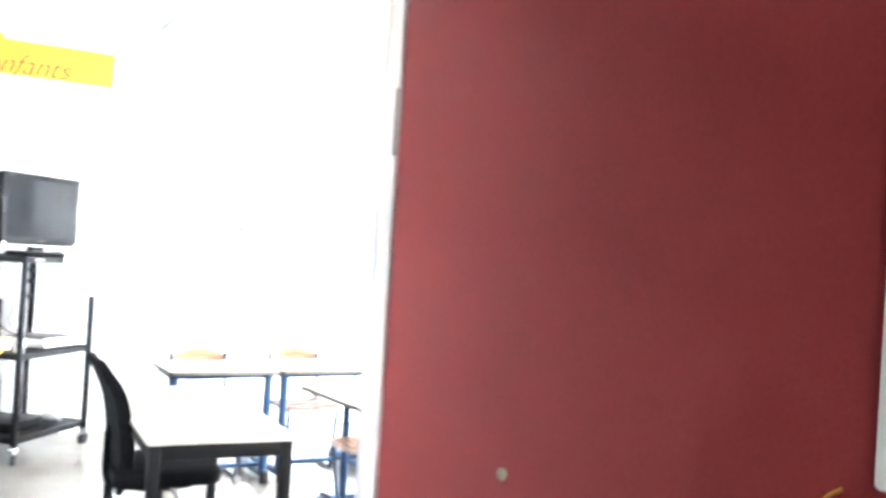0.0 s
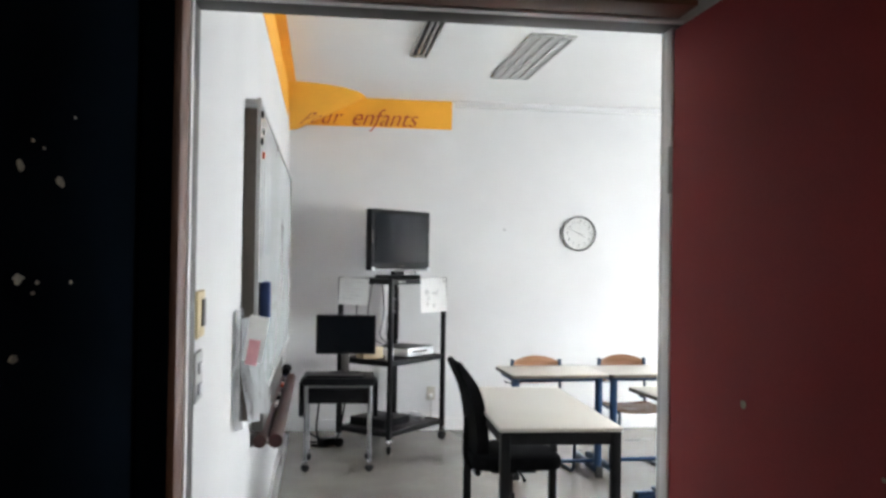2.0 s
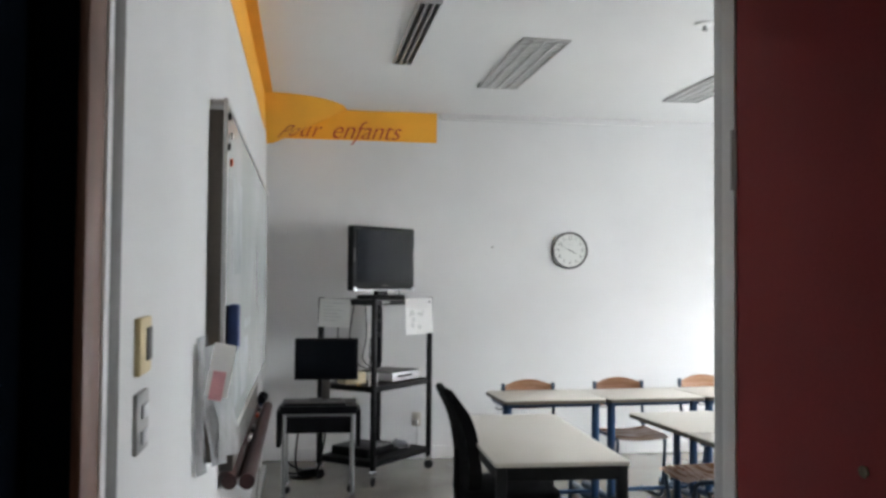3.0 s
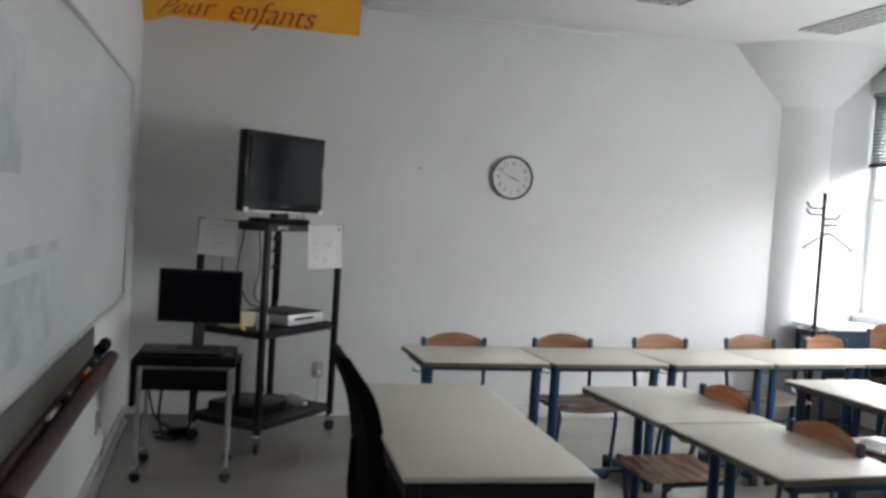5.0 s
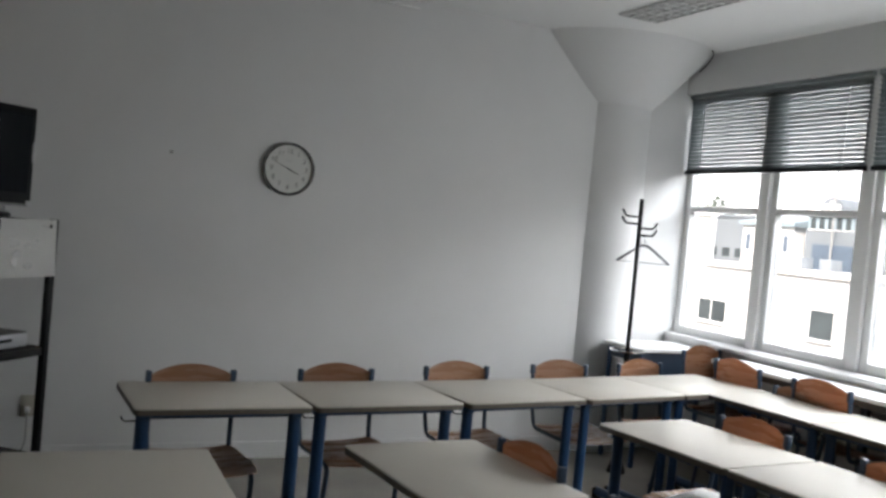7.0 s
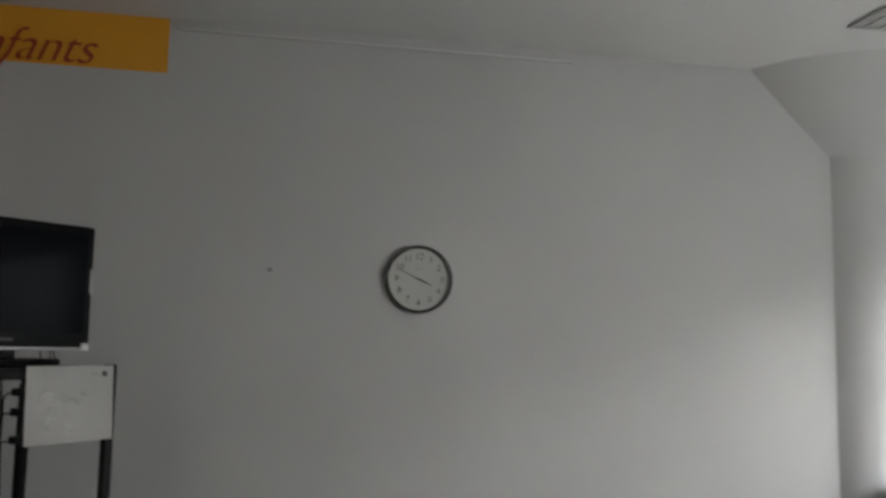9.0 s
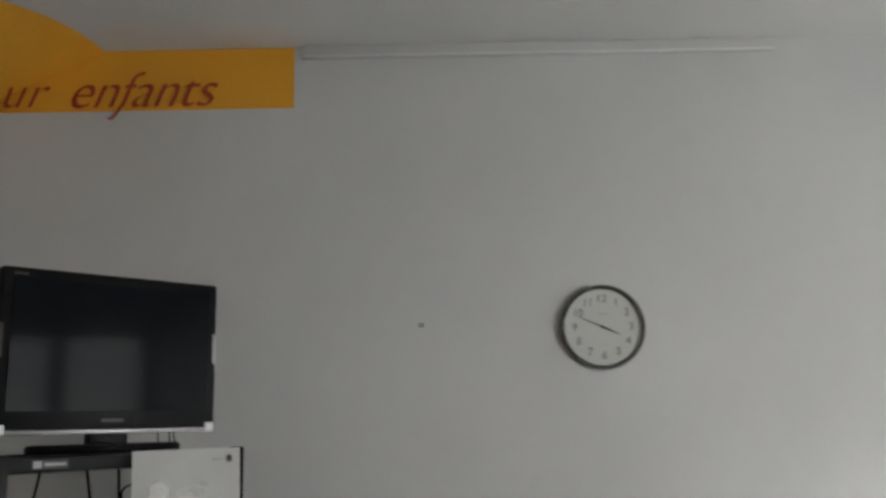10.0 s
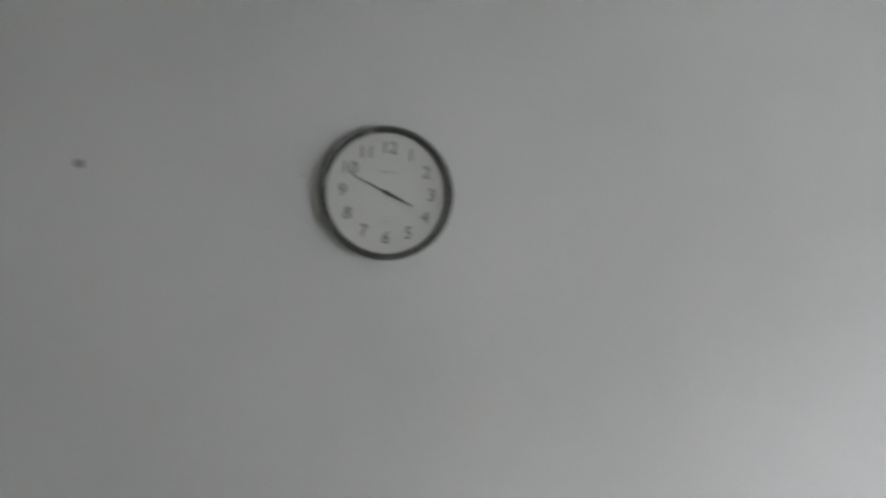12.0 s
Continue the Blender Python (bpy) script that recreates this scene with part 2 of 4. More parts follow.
def tube(bm, pts, r, seg=10, flat=1.0):
    """A round (or, with flat, oval) bar swept along points."""
    pts = [Vector(p) for p in pts]
    rings, side = [], None
    for i, p in enumerate(pts):
        d = (pts[min(i + 1, len(pts) - 1)] - pts[max(i - 1, 0)]).normalized()
        if side is None:
            side = d.orthogonal().normalized() if abs(d.z) < 0.9 else (Vector((1, 0, 0)) - d * d.x).normalized()
        else:
            side = (side - d * side.dot(d)).normalized()
        up = d.cross(side)
        rings.append([bm.verts.new(p + side * r * math.cos(2 * math.pi * k / seg) + up * r * flat * math.sin(2 * math.pi * k / seg)) for k in range(seg)])
    for a, b in zip(rings, rings[1:]):
        for k in range(seg):
            bm.faces.new((a[k], a[(k + 1) % seg], b[(k + 1) % seg], b[k]))
    bm.faces.new(rings[0])
    bm.faces.new(rings[-1])
    return bm


def T(*a, **k):
    return tube(bmesh.new(), *a, **k)


def lathe(bm, profile, seg=32, centre=(0, 0, 0), a0=0.0, a1=360.0, axis="z"):
    """A profile of (radius, height) turned round an axis."""
    full = abs(a1 - a0) >= 360
    rings = []
    for i in range(seg if full else seg + 1):
        a = radians(a0 + (a1 - a0) * i / seg)
        ring = []
        for r, h in profile:
            p = (r * math.cos(a), r * math.sin(a), h) if axis == "z" else (r * math.cos(a), -h, r * math.sin(a))
            ring.append(bm.verts.new(Vector(p) + Vector(centre)))
        rings.append(ring)
    for i in range(len(rings) if full else len(rings) - 1):
        a, b = rings[i], rings[(i + 1) % len(rings)]
        for j in range(len(profile) - 1):
            bm.faces.new((a[j], b[j], b[j + 1], a[j + 1]))
    bmesh.ops.remove_doubles(bm, verts=bm.verts, dist=1e-5)
    return bm


def text_mesh(body, size, shear=0.0, depth=0.0008, align='CENTER', spacing=1.0, weight=0.0):
    c = bpy.data.curves.new("lettering", 'FONT')
    c.space_character = spacing
    c.offset = weight
    c.body, c.size, c.shear, c.extrude, c.align_x, c.align_y = body, size, shear, depth, align, 'CENTER'
    ob = bpy.data.objects.new("lettering", c)
    scene.collection.objects.link(ob)
    me = bpy.data.meshes.new_from_object(ob.evaluated_get(bpy.context.evaluated_depsgraph_get()))
    bpy.data.objects.remove(ob)
    bpy.data.curves.remove(c)
    bm = bmesh.new()
    bm.from_mesh(me)
    bpy.data.meshes.remove(me)
    return bm


# ---- the large structure ----
W, H = 7.0, 2.88          # far wall's y, ceiling height
XR = 5.50                 # inner face of the window wall
DY0, DY1 = 0.79, 0.90     # corridor and room faces of the door wall
DX0, DX1, DZ = 0.02, 0.93, 1.96   # rough opening of the door
HEADZ = 1.915             # underside of the door head


def structure(name, bm, material, label, smooth=False):
    return tagged(part(name, bm, material, None, "", smooth), label, kind="structure")


structure("floor", B(-0.3, 6.1, -2.6, 7.3, -0.12, 0.0), M_FLOOR, "glossy grey-beige vinyl floor with dull reflections")
structure("ceiling", B(-0.3, 6.1, DY1, 7.3, H, H + 0.15), M_CEIL, "flat white painted concrete ceiling of the classroom")
structure("wall_left", B(-0.15, 0.0, DY1, W, 0, H), M_WALL, "white painted wall behind the whiteboard")
structure("wall_far", B(-0.15, XR + 0.15, W, W + 0.15, 0, H), M_WALL, "bare white painted wall with the clock")
bm = bmesh.new()
box(bm, DX1, XR + 0.3, DY0, DY1, 0, H)
box(bm, -0.15, DX0, DY0, DY1, 0, H)
box(bm, DX0, DX1, DY0, DY1, DZ, H)
structure("wall_near", bm, M_WALL, "white painted wall with the classroom doorway")
bm = bmesh.new()
YWS = [6.205, 5.41, 4.615, 3.82]        # posts between the windows
WZ0, WZ1 = 0.86, 2.615
box(bm, XR, XR + 0.3, DY1, W, 0, WZ0)
box(bm, XR, XR + 0.3, DY1, W, WZ1, H)
box(bm, XR, XR + 0.3, DY1, 3.025, WZ0, WZ1)
structure("wall_windows", bm, M_WALL, "white painted outer wall with a row of windows")

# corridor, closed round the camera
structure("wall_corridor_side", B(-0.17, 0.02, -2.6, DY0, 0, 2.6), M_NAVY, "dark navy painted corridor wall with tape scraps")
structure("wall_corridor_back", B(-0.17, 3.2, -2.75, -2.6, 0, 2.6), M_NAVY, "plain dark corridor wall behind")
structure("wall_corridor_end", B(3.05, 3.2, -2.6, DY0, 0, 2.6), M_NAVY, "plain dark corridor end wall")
structure("ceiling_corridor", B(-0.17, 3.2, -2.6, DY0, 2.6, 2.7), M_CEIL, "plain corridor ceiling")


# round columns with flared heads
CY, CR, CRIM, CZ = 7.24, 0.335, 0.72, 2.45


def column(name, cx, label):
    bm = bmesh.new()
    prof = [(CR, 0.0), (CR, CZ), (CRIM, H)]
    lathe(bm, prof, 96, (cx, CY, 0), 180, 360)
    return tagged(part(name, bm, M_WALL), label, kind="structure")


column("column_window", 4.957, "round white column with a flared head by the window")
RIM2, ZLOW = 0.65, 2.585
bm = bmesh.new()
lathe(bm, [(0.0, ZLOW - 0.01), (0.06, ZLOW), (RIM2, H)], 48, (0.0, 7.03, 0), 270, 360)
tagged(part("column_corner", bm, M_YELLOW), "flared yellow painted column head in the corner under the ceiling", kind="structure")
structure("baseboard_far", B(0.30, 4.70, W - 0.012, W, 0, 0.10, bev=0.003), M_WALL, "low white skirting along the far wall")
structure("baseboard_left", B(0.0, 0.012, DY1, 6.85, 0, 0.09, bev=0.003), M_STEELG, "low grey skirting along the whiteboard wall")
structure("trim_raceway", B(0.012, 0.045, 3.2, 6.7, 0.0, 0.035, bev=0.004), M_ALU, "grey cable duct along the skirting")

# door frame and the open door leaf
door_1 = thing("door_1", (0, 0, 0), 0, "grey steel door frame with brown wooden casing", "door frame", kind="structure")
part("jamb", B(0.907, 0.93, 0.792, 0.83, 0, DZ, bev=0.003), M_FRAME, door_1)
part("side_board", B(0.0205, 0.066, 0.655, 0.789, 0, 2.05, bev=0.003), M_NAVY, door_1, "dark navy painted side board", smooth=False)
part("lining", B(0.0662, 0.078, 0.652, 0.735, 0, HEADZ, bev=0.002), M_BROWN, door_1, "brown stained wooden lining")
part("stop", B(0.0662, 0.0805, 0.7355, 0.763, 0, HEADZ, bev=0.002), M_FRAME, door_1, "pale sealing strip")
part("jamb", B(0.0662, 0.079, 0.7635, 0.84, 0, HEADZ, bev=0.002), M_TRAY, door_1, "dark grey steel jamb")
part("head_lining", B(0.0205, 0.895, 0.652, 0.735, HEADZ + 0.0005, HEADZ + 0.08, bev=0.002), M_BROWN, door_1, "brown stained head lining")
part("head_stop", B(0.0205, 0.930, 0.7355, 0.763, HEADZ - 0.002, HEADZ + 0.08, bev=0.002), M_FRAME, door_1, "pale sealing strip")
part("head", B(0.0205, 0.930, 0.7635, 0.84, HEADZ + 0.0005, HEADZ + 0.08, bev=0.002), M_TRAY, door_1, "dark grey steel head")

leaf = thing("door", (0.917, 0.790, 0), 0, "dark red laminate door standing open into the corridor", "door")
part("leaf", B(-0.010, 0.030, -0.86, -0.004, 0.008, 1.91, bev=0.003), M_RED, leaf)
for z in (0.25, 1.0, 1.66):
    bm = B(-0.011, -0.002, -0.006, 0.006, z - 0.04, z + 0.04, bev=0.002)
    tube(bm, [(-0.011, 0.002, z - 0.042), (-0.011, 0.002, z + 0.042)], 0.004, 8)
    part("hinge", bm, M_STEELG, leaf)
bm = bmesh.new()
for r_, h_ in ((0.026, 0.006),):
    lathe(bm, [(0.0, 0.0), (r_, 0.0), (r_, h_), (0.0, h_)], 20)
bmesh.ops.transform(bm, matrix=pose(-0.012, -0.80, 1.0, 0, -90, 0), verts=bm.verts)
tube(bm, rounded([(-0.012, -0.80, 1.0), (-0.06, -0.80, 1.0), (-0.06, -0.68, 1.0)], 0.015), 0.009, 10)
part("door_handle", bm, M_ALU, leaf, "plain metal lever handle")


def scrap(name, m, size, material, label, seed):
    """A torn, slightly curled scrap of tape with an uneven outline."""
    rnd = random.Random(seed)
    bm = bmesh.new()
    n = 11
    pts = []
    for i in range(n):
        a = 2 * math.pi * i / n
        k = 0.6 + 0.5 * rnd.random()
        pts.append((size[0] * k * math.cos(a) / 2, size[1] * k * math.sin(a) / 2))
    prism(bm, pts, 0.0, 0.0012, "z")
    ob = part(name, bm, material, None)
    ob.matrix_world = m
    return tagged(ob, label, "tape", "tape scraps")


for i, (y, z, w, h) in enumerate(((0.50, 1.289, 0.020, 0.013), (0.171, 1.261, 0.010, 0.006))):
    scrap("tape_scrap", pose(0.9045, y, z, 0, -90, 0), (h, w), M_SCRAP, "small torn beige tape scrap stuck on the red door", i)
for i, (y, z, w, h) in enumerate(((0.293, 1.589, 0.013, 0.016), (0.442, 1.583, 0.022, 0.018), (0.295, 1.466, 0.020, 0.016), (0.282, 1.38, 0.018, 0.012),
                                  (0.335, 1.622, 0.006, 0.006), (0.375, 1.618, 0.006, 0.004), (0.36, 1.46, 0.008, 0.006), (0.345, 1.448, 0.007, 0.005),
                                  (0.50, 1.456, 0.007, 0.008), (0.505, 1.674, 0.007, 0.006))):
    scrap("tape_scrap", pose(0.0204, 0.83 * (y + 0.73) - 0.73, 1.495 + 0.83 * (z - 1.495), 0, 90, 0), (h * 0.68, w * 1.6), M_SCRAP, "small torn beige tape scrap stuck on the navy wall", 20 + i)

bm = bmesh.new()
prism(bm, round_rect(0.21, 0.297, 0.004), 0, 0.002)
bmesh.ops.transform(bm, matrix=pose(0.9055, 0.004, 1.525, 90, 0, -90), verts=bm.verts)
notice = part("notice", bm, M_PAPER, None)
tagged(notice, "cream paper notice pinned on the red door", "paper")
bm = T(rounded([(0.903, 0.139, 1.345), (0.899, 0.142, 1.356), (0.897, 0.135, 1.366), (0.903, 0.129, 1.371)], 0.006), 0.0032, 8, 0.4)
tagged(part("ribbon", bm, M_YTAPE, None), "curled strip of yellow tape on the red door", "tape")

# ---- whiteboard wall ----
board = thing("whiteboard", (0, 0, 0), 0, "long white enamel board with an aluminium frame, half wiped", "whiteboard")
BY0, BY1, BZ0, BZ1, BT = 2.62, 6.02, 0.885, 2.08, 0.055
part("panel", B(0.002, BT, BY0 + 0.02, BY1 - 0.02, BZ0 + 0.02, BZ1 - 0.02), M_BOARD, board, smooth=False)
part("backing", B(0.001, BT - 0.008, BY0 - 0.004, BY0 + 0.02, BZ0, BZ1 - 0.04, bev=0.002), M_BOARDEND, board, "dark brown-grey end panel")
part("frame", B(BT - 0.008, BT + 0.006, BY0 - 0.004, BY0 + 0.024, BZ0, BZ1, bev=0.002), M_ALU, board)
part("frame", B(0.002, BT + 0.006, BY1 - 0.02, BY1, BZ0, BZ1, bev=0.002), M_ALU, board)
part("frame", B(0.002, BT + 0.006, BY0 + 0.024, BY1 - 0.02, BZ1 - 0.02, BZ1, bev=0.002), M_ALU, board)
part("frame", B(0.002, BT + 0.006, BY0 + 0.024, BY1 - 0.02, BZ0, BZ0 + 0.02, bev=0.002), M_ALU, board)
for y0, y1, z0, z1 in ((2.95, 3.42, 1.50, 1.86), (3.15, 3.95, 0.98, 1.22), (3.3, 4.1, 1.26, 1.30)):
    part("smear", B(BT + 0.0005, BT + 0.0012, y0, y1, z0, z1), M_GHOST, board, "rectangle of half-wiped marker", smooth=False)

eraser = thing("board_eraser", (0.0545, 2.72, 1.32), 0, "dark blue felt board eraser stuck on the whiteboard", "eraser")
part("felt", B(0.012, 0.046, -0.05, 0.06, -0.077, 0.077, bev=0.010, seg=3), M_ERASER, eraser)
part("back", B(0.0, 0.012, -0.046, 0.056, -0.073, 0.073, bev=0.003), M_BLACKP, eraser)
for i, (z, c) in enumerate(((2.02, M_BLACKP), (1.97, M_GREYP), (1.92, M_BLACKP), (1.88, M_REDINK))):
    bm = bmesh.new()
    lathe(bm, [(0, 0), (0.013, 0), (0.013, 0.007), (0.010, 0.009), (0, 0.009)], 18)
    bmesh.ops.transform(bm, matrix=pose(BT + 0.0062, BY0 + 0.012 + 0.10 * (i % 2), z, 0, 90, 0), verts=bm.verts)
    tagged(part("magnet", bm, c, None), "small round magnet on the whiteboard frame", "magnet", "board magnets")

part("pen_tray", B(0.006, 0.058, 3.13, 4.95, 0.745, 0.878, bev=0.008), M_TRAY, board, "grey-brown tray panel under the board")
# two wooden rails that serve as the marker ledge
ledge = thing("marker_ledge", (0, 0, 0), 0, "ledge of two dark red wooden rods on wall brackets", "marker ledge")
for x in (0.042, 0.109):
    bm = T([(x, 3.14, 0.705), (x, 3.145, 0.705), (x, 5.15, 0.705), (x, 5.155, 0.705)], 0.030, 20)
    part("rod", bm, M_WOODRED, ledge)
part("back_board", B(0.004, 0.108, 3.40, 5.13, 0.664, 0.672, bev=0.002), M_BLACKM, ledge, "black board under the rods")
for y in (3.22, 4.2, 5.1):
    bm = T([(0.0, y, 0.682), (0.122, y, 0.682)], 0.006, 8)
    box(bm, 0.0, 0.006, y - 0.02, y + 0.02, 0.665, 0.715, bev=0.002)
    part("bracket", bm, M_GREYP, ledge)
for i, (y, c, lab) in enumerate(((4.95, M_ERASER, "blue"), (4.75, M_BLACKP, "black"), (4.55, M_REDINK, "red"), (4.1, M_BLACKP, "black"), (3.85, M_PAPER, "white"))):
    bm = T([(0.0755, y, 0.738), (0.0755, y + 0.09, 0.738)], 0.008, 12)
    mk = part("marker_pen", bm, c, None)
    tagged(mk, lab + " marker pen lying between the wooden rods", "marker pen", "marker pens")
    bm = T([(0.0755, y + 0.09, 0.738), (0.0755, y + 0.13, 0.738)], 0.009, 12)
    part("cap", bm, M_GREYP, mk)
tagged(part("cloth_roll", T(rounded([(0.0755, 4.98, 0.765), (0.09, 5.08, 0.775), (0.0755, 5.18, 0.765)], 0.03), 0.026, 12), M_BLACKF), "dark cloth rolled up on the marker ledge", "cloth")

# clear sleeves with leaflets hanging beside the board
holder = thing("leaflet_holder", (0.0, 2.44, 1.12), 0, "clear plastic sleeves with leaflets hanging beside the whiteboard", "leaflet holder")
for i, (x, y, lean, turn) in enumerate(((0.010, -0.05, 0.0, 3), (0.020, 0.00, 0.028, 8), (0.032, 0.05, 0.050, 9))):
    bm = bmesh.new()
    n = 8
    vs = [[bm.verts.new((x + lean * k / n + 0.006 * math.sin(0.9 * k + i) + 0.2 * j * math.tan(radians(turn)), y - 0.10 + 0.2 * j, 0.19 - 0.03 * i - (0.40 - 0.05 * i) * k / n - 0.03 * j * (k == n))) for j in (0, 0.5, 1)] for k in range(n + 1)]
    for k in range(n):
        for j in range(2):
            bm.faces.new((vs[k][j], vs[k][j + 1], vs[k + 1][j + 1], vs[k + 1][j]))
    bmesh.ops.solidify(bm, geom=list(bm.faces), thickness=0.003)
    part("sleeve", bm, M_PLASTIC, holder)
part("leaflet", B(0.028, 0.092, -0.128, -0.122, 0.03, 0.185, bev=0.002, m=pose(0, 0, 0, 0, 10, 0)), M_PAPER, holder, "white folded leaflet")
part("leaflet", B(0.040, 0.078, -0.133, -0.1285, 0.02, 0.105, bev=0.002, m=pose(0, 0, 0, 0, 10, 0)), M_PINK, holder, "pink leaflet")

# wall plates
plate = thing("thermostat", (0.0, 1.44, 1.355), 0, "cream wall plate with a dark display beside the door", "thermostat")
part("plate", B(0.0, 0.012, -0.06, 0.06, -0.055, 0.055, bev=0.003), M_CREAM, plate)
part("display", B(0.012, 0.016, 0.0, 0.05, -0.03, 0.035, bev=0.002), M_DARKG, plate)
sw = thing("light_switch", (0.0, 1.44, 1.208), 0, "grey double light switch plate below the thermostat", "light switch")
part("plate", B(0.0, 0.009, -0.06, 0.06, -0.058, 0.058, bev=0.003), M_GREYP, sw)
for z in (-0.03, 0.02):
    part("rocker", B(0.009, 0.015, -0.026, 0.026, z - 0.013, z + 0.014, bev=0.003), M_SILVER, sw)


def outlet(loc, rz):
    o = thing("wall_outlet", loc, rz, "beige double wall socket with a plug", "wall outlet", "wall outlets")
    part("plate", B(-0.035, 0.035, -0.008, 0.0, -0.058, 0.058, bev=0.003), M_OUTLET, o)
    part("plug", B(-0.014, 0.014, -0.034, -0.008, -0.034, -0.004, bev=0.004), M_PAPER, o)
    part("cord", T(rounded([(0, -0.03, -0.02), (0, -0.045, -0.06), (0.0, -0.03, -0.20), (-0.04, -0.04, -0.28)], 0.03), 0.004, 6), M_GREYP, o)
    return o


outlet((1.257, W, 0.32), 0)
outlet((0.0, 5.60, 0.29), 90)

# ---- yellow painted frieze with lettering ----
frieze = thing("painted_frieze", (0, 0, 0), 0, "yellow painted frieze under the ceiling with red lettering", "frieze")
FZ = 2.628


def cone_y(x, z, cx=0.0):
    """The y of the corner column's head, or of the wall where that stands in front."""
    r = 0.06 + (RIM2 - 0.06) * min(1.0, max(0.0, (z - ZLOW) / (H - ZLOW)))
    return min(W, 7.03 - math.sqrt(max(0.0, r * r - (x - cx) ** 2)))


part("far_band", B(0.0, 1.405, W - 0.003, W, FZ, H - 0.001), M_YELLOW, frieze, smooth=False)
bm = B(0.0, 0.003, 1.0, 6.60, FZ, H - 0.001)
part("left_band", bm, M_YELLOW, frieze, smooth=False)
part("ceiling_band", B(0.0, 0.065, 1.0, 6.57, H - 0.004, H - 0.0005), M_YELLOW, frieze, smooth=False)


def painted(p, eye=Vector((1.5, 3.6, 1.5))):
    """A point of the lettering, laid on the column's head so that the word reads straight from the middle of the room."""
    for i in range(1500, 2000):
        q = eye.lerp(p, i / 2000)
        if q.y > cone_y(q.x, q.z) - 0.010:
            return q
    return p


def pen_text(word, size, gap, nib=(0.0062, 0.0022), steps=4):
    """Slanted lettering with thick stems and thin curves: hairline letters drawn out along a broad pen's edge."""
    out = bmesh.new()
    for k in range(steps):
        bm = text_mesh(word, size, 0.40, 0.0, spacing=gap, weight=-0.0030)
        bmesh.ops.triangulate(bm, faces=bm.faces)
        for _ in range(3):
            bmesh.ops.subdivide_edges(bm, edges=[e for e in bm.edges if e.calc_length() > 0.016], cuts=1)
            bmesh.ops.triangulate(bm, faces=bm.faces)
        u = k / (steps - 1) - 0.5
        bmesh.ops.translate(bm, verts=bm.verts, vec=(nib[0] * u, nib[1] * u, 0.0001 * k))
        me = bpy.data.meshes.new("lettering")
        bm.to_mesh(me)
        bm.free()
        out.from_mesh(me)
        bpy.data.meshes.remove(me)
    return out


for word, xc, size, gap in (("Pour", 0.230, 0.176, 1.12), ("enfants", 0.80, 0.196, 1.0)):
    bm = pen_text(word, size, gap)
    if word == "enfants":                   # the long tail of the f
        pts = [(-0.066, -0.046), (-0.076, -0.063), (-0.086, -0.079), (-0.096, -0.092), (-0.107, -0.100), (-0.119, -0.099)]
        tail = [[bm.verts.new((x - 0.005, y + 0.004, 0)), bm.verts.new((x + 0.005, y - 0.004, 0))] for x, y in pts]
        for p, q in zip(tail, tail[1:]):
            bm.faces.new((p[0], p[1], q[1], q[0]))
    for v in bm.verts:
        x, z, lift = xc + v.co.x * 1.02, 2.705 + v.co.y * 1.10, v.co.z
        v.co = painted(Vector((x, W - 0.006, z))) - Vector((0, lift, 0))
    part("lettering", bm, M_REDINK, frieze, "red slanted word " + word)

# picture rail
rail = thing("ceiling_rail", (0, 0, 0), 0, "thin white hanging rail fixed high on the wall", "rail")
part("rail", B(1.44, 3.31, W - 0.020, W, 2.828, 2.8795, bev=0.002), M_WALL, rail)
part("lip", B(1.44, 3.31, W - 0.030, W - 0.020, 2.828, 2.836, bev=0.002), M_FRAME, rail)

# wall clock
clock = thing("wall_clock", (2.567, W, 1.739), 0, "round wall clock with dark rim and white face", "clock")
clock.matrix_world = pose(2.567, W, 1.739) @ Matrix.Diagonal((1, 0.62, 1, 1))
CRAD = 0.1575
bm = bmesh.new()
lathe(bm, [(CRAD - 0.016, 0.012), (CRAD - 0.014, 0.036), (CRAD - 0.009, 0.044), (CRAD - 0.004, 0.043), (CRAD, 0.036), (CRAD, 0.0), (0.0, 0.0)], 72, axis="y")
part("rim", bm, M_CLOCKR, clock)
bm = bmesh.new()
lathe(bm, [(0.0, 0.020), (CRAD - 0.0155, 0.020)], 64, axis="y")
face = part("face", bm, M_CLOCKF, clock)
for h in range(1, 13):
    a = radians(90 - 30 * h)
    bm = text_mesh(str(h), 0.041, 0.06, 0.0004)
    bmesh.ops.transform(bm, matrix=pose(0.106 * math.cos(a), -0.0215, 0.106 * math.sin(a), 90, 0, 0), verts=bm.verts)
    part("numeral", bm, M_NUM, face)
part("maker_mark", B(-0.022, 0.022, -0.0215, -0.0204, 0.047, 0.052), M_PRINT, face)
part("maker_mark", B(-0.012, 0.012, -0.0215, -0.0204, -0.070, -0.067), M_PRINT, face)


def hand(name, deg, length, tail, w, y):
    bm = bmesh.new()
    prism(bm, [(-w * 0.6, -tail), (w * 0.6, -tail), (w, 0), (w * 0.35, length), (-w * 0.35, length), (-w, 0)], y - 0.0012, y, "y")
    bmesh.ops.transform(bm, matrix=pose(0, 0, 0, 0, deg, 0), verts=bm.verts)
    part(name, bm, M_INK, clock)


hand("hour_hand", 114.5, 0.066, 0.012, 0.0044, -0.0235)
hand("minute_hand", 294, 0.096, 0.014, 0.0024, -0.0255)
bm = bmesh.new()
lathe(bm, [(0.0, 0.029), (0.005, 0.028), (0.006, 0.022)], 16, axis="y")
part("boss", bm, M_INK, clock)

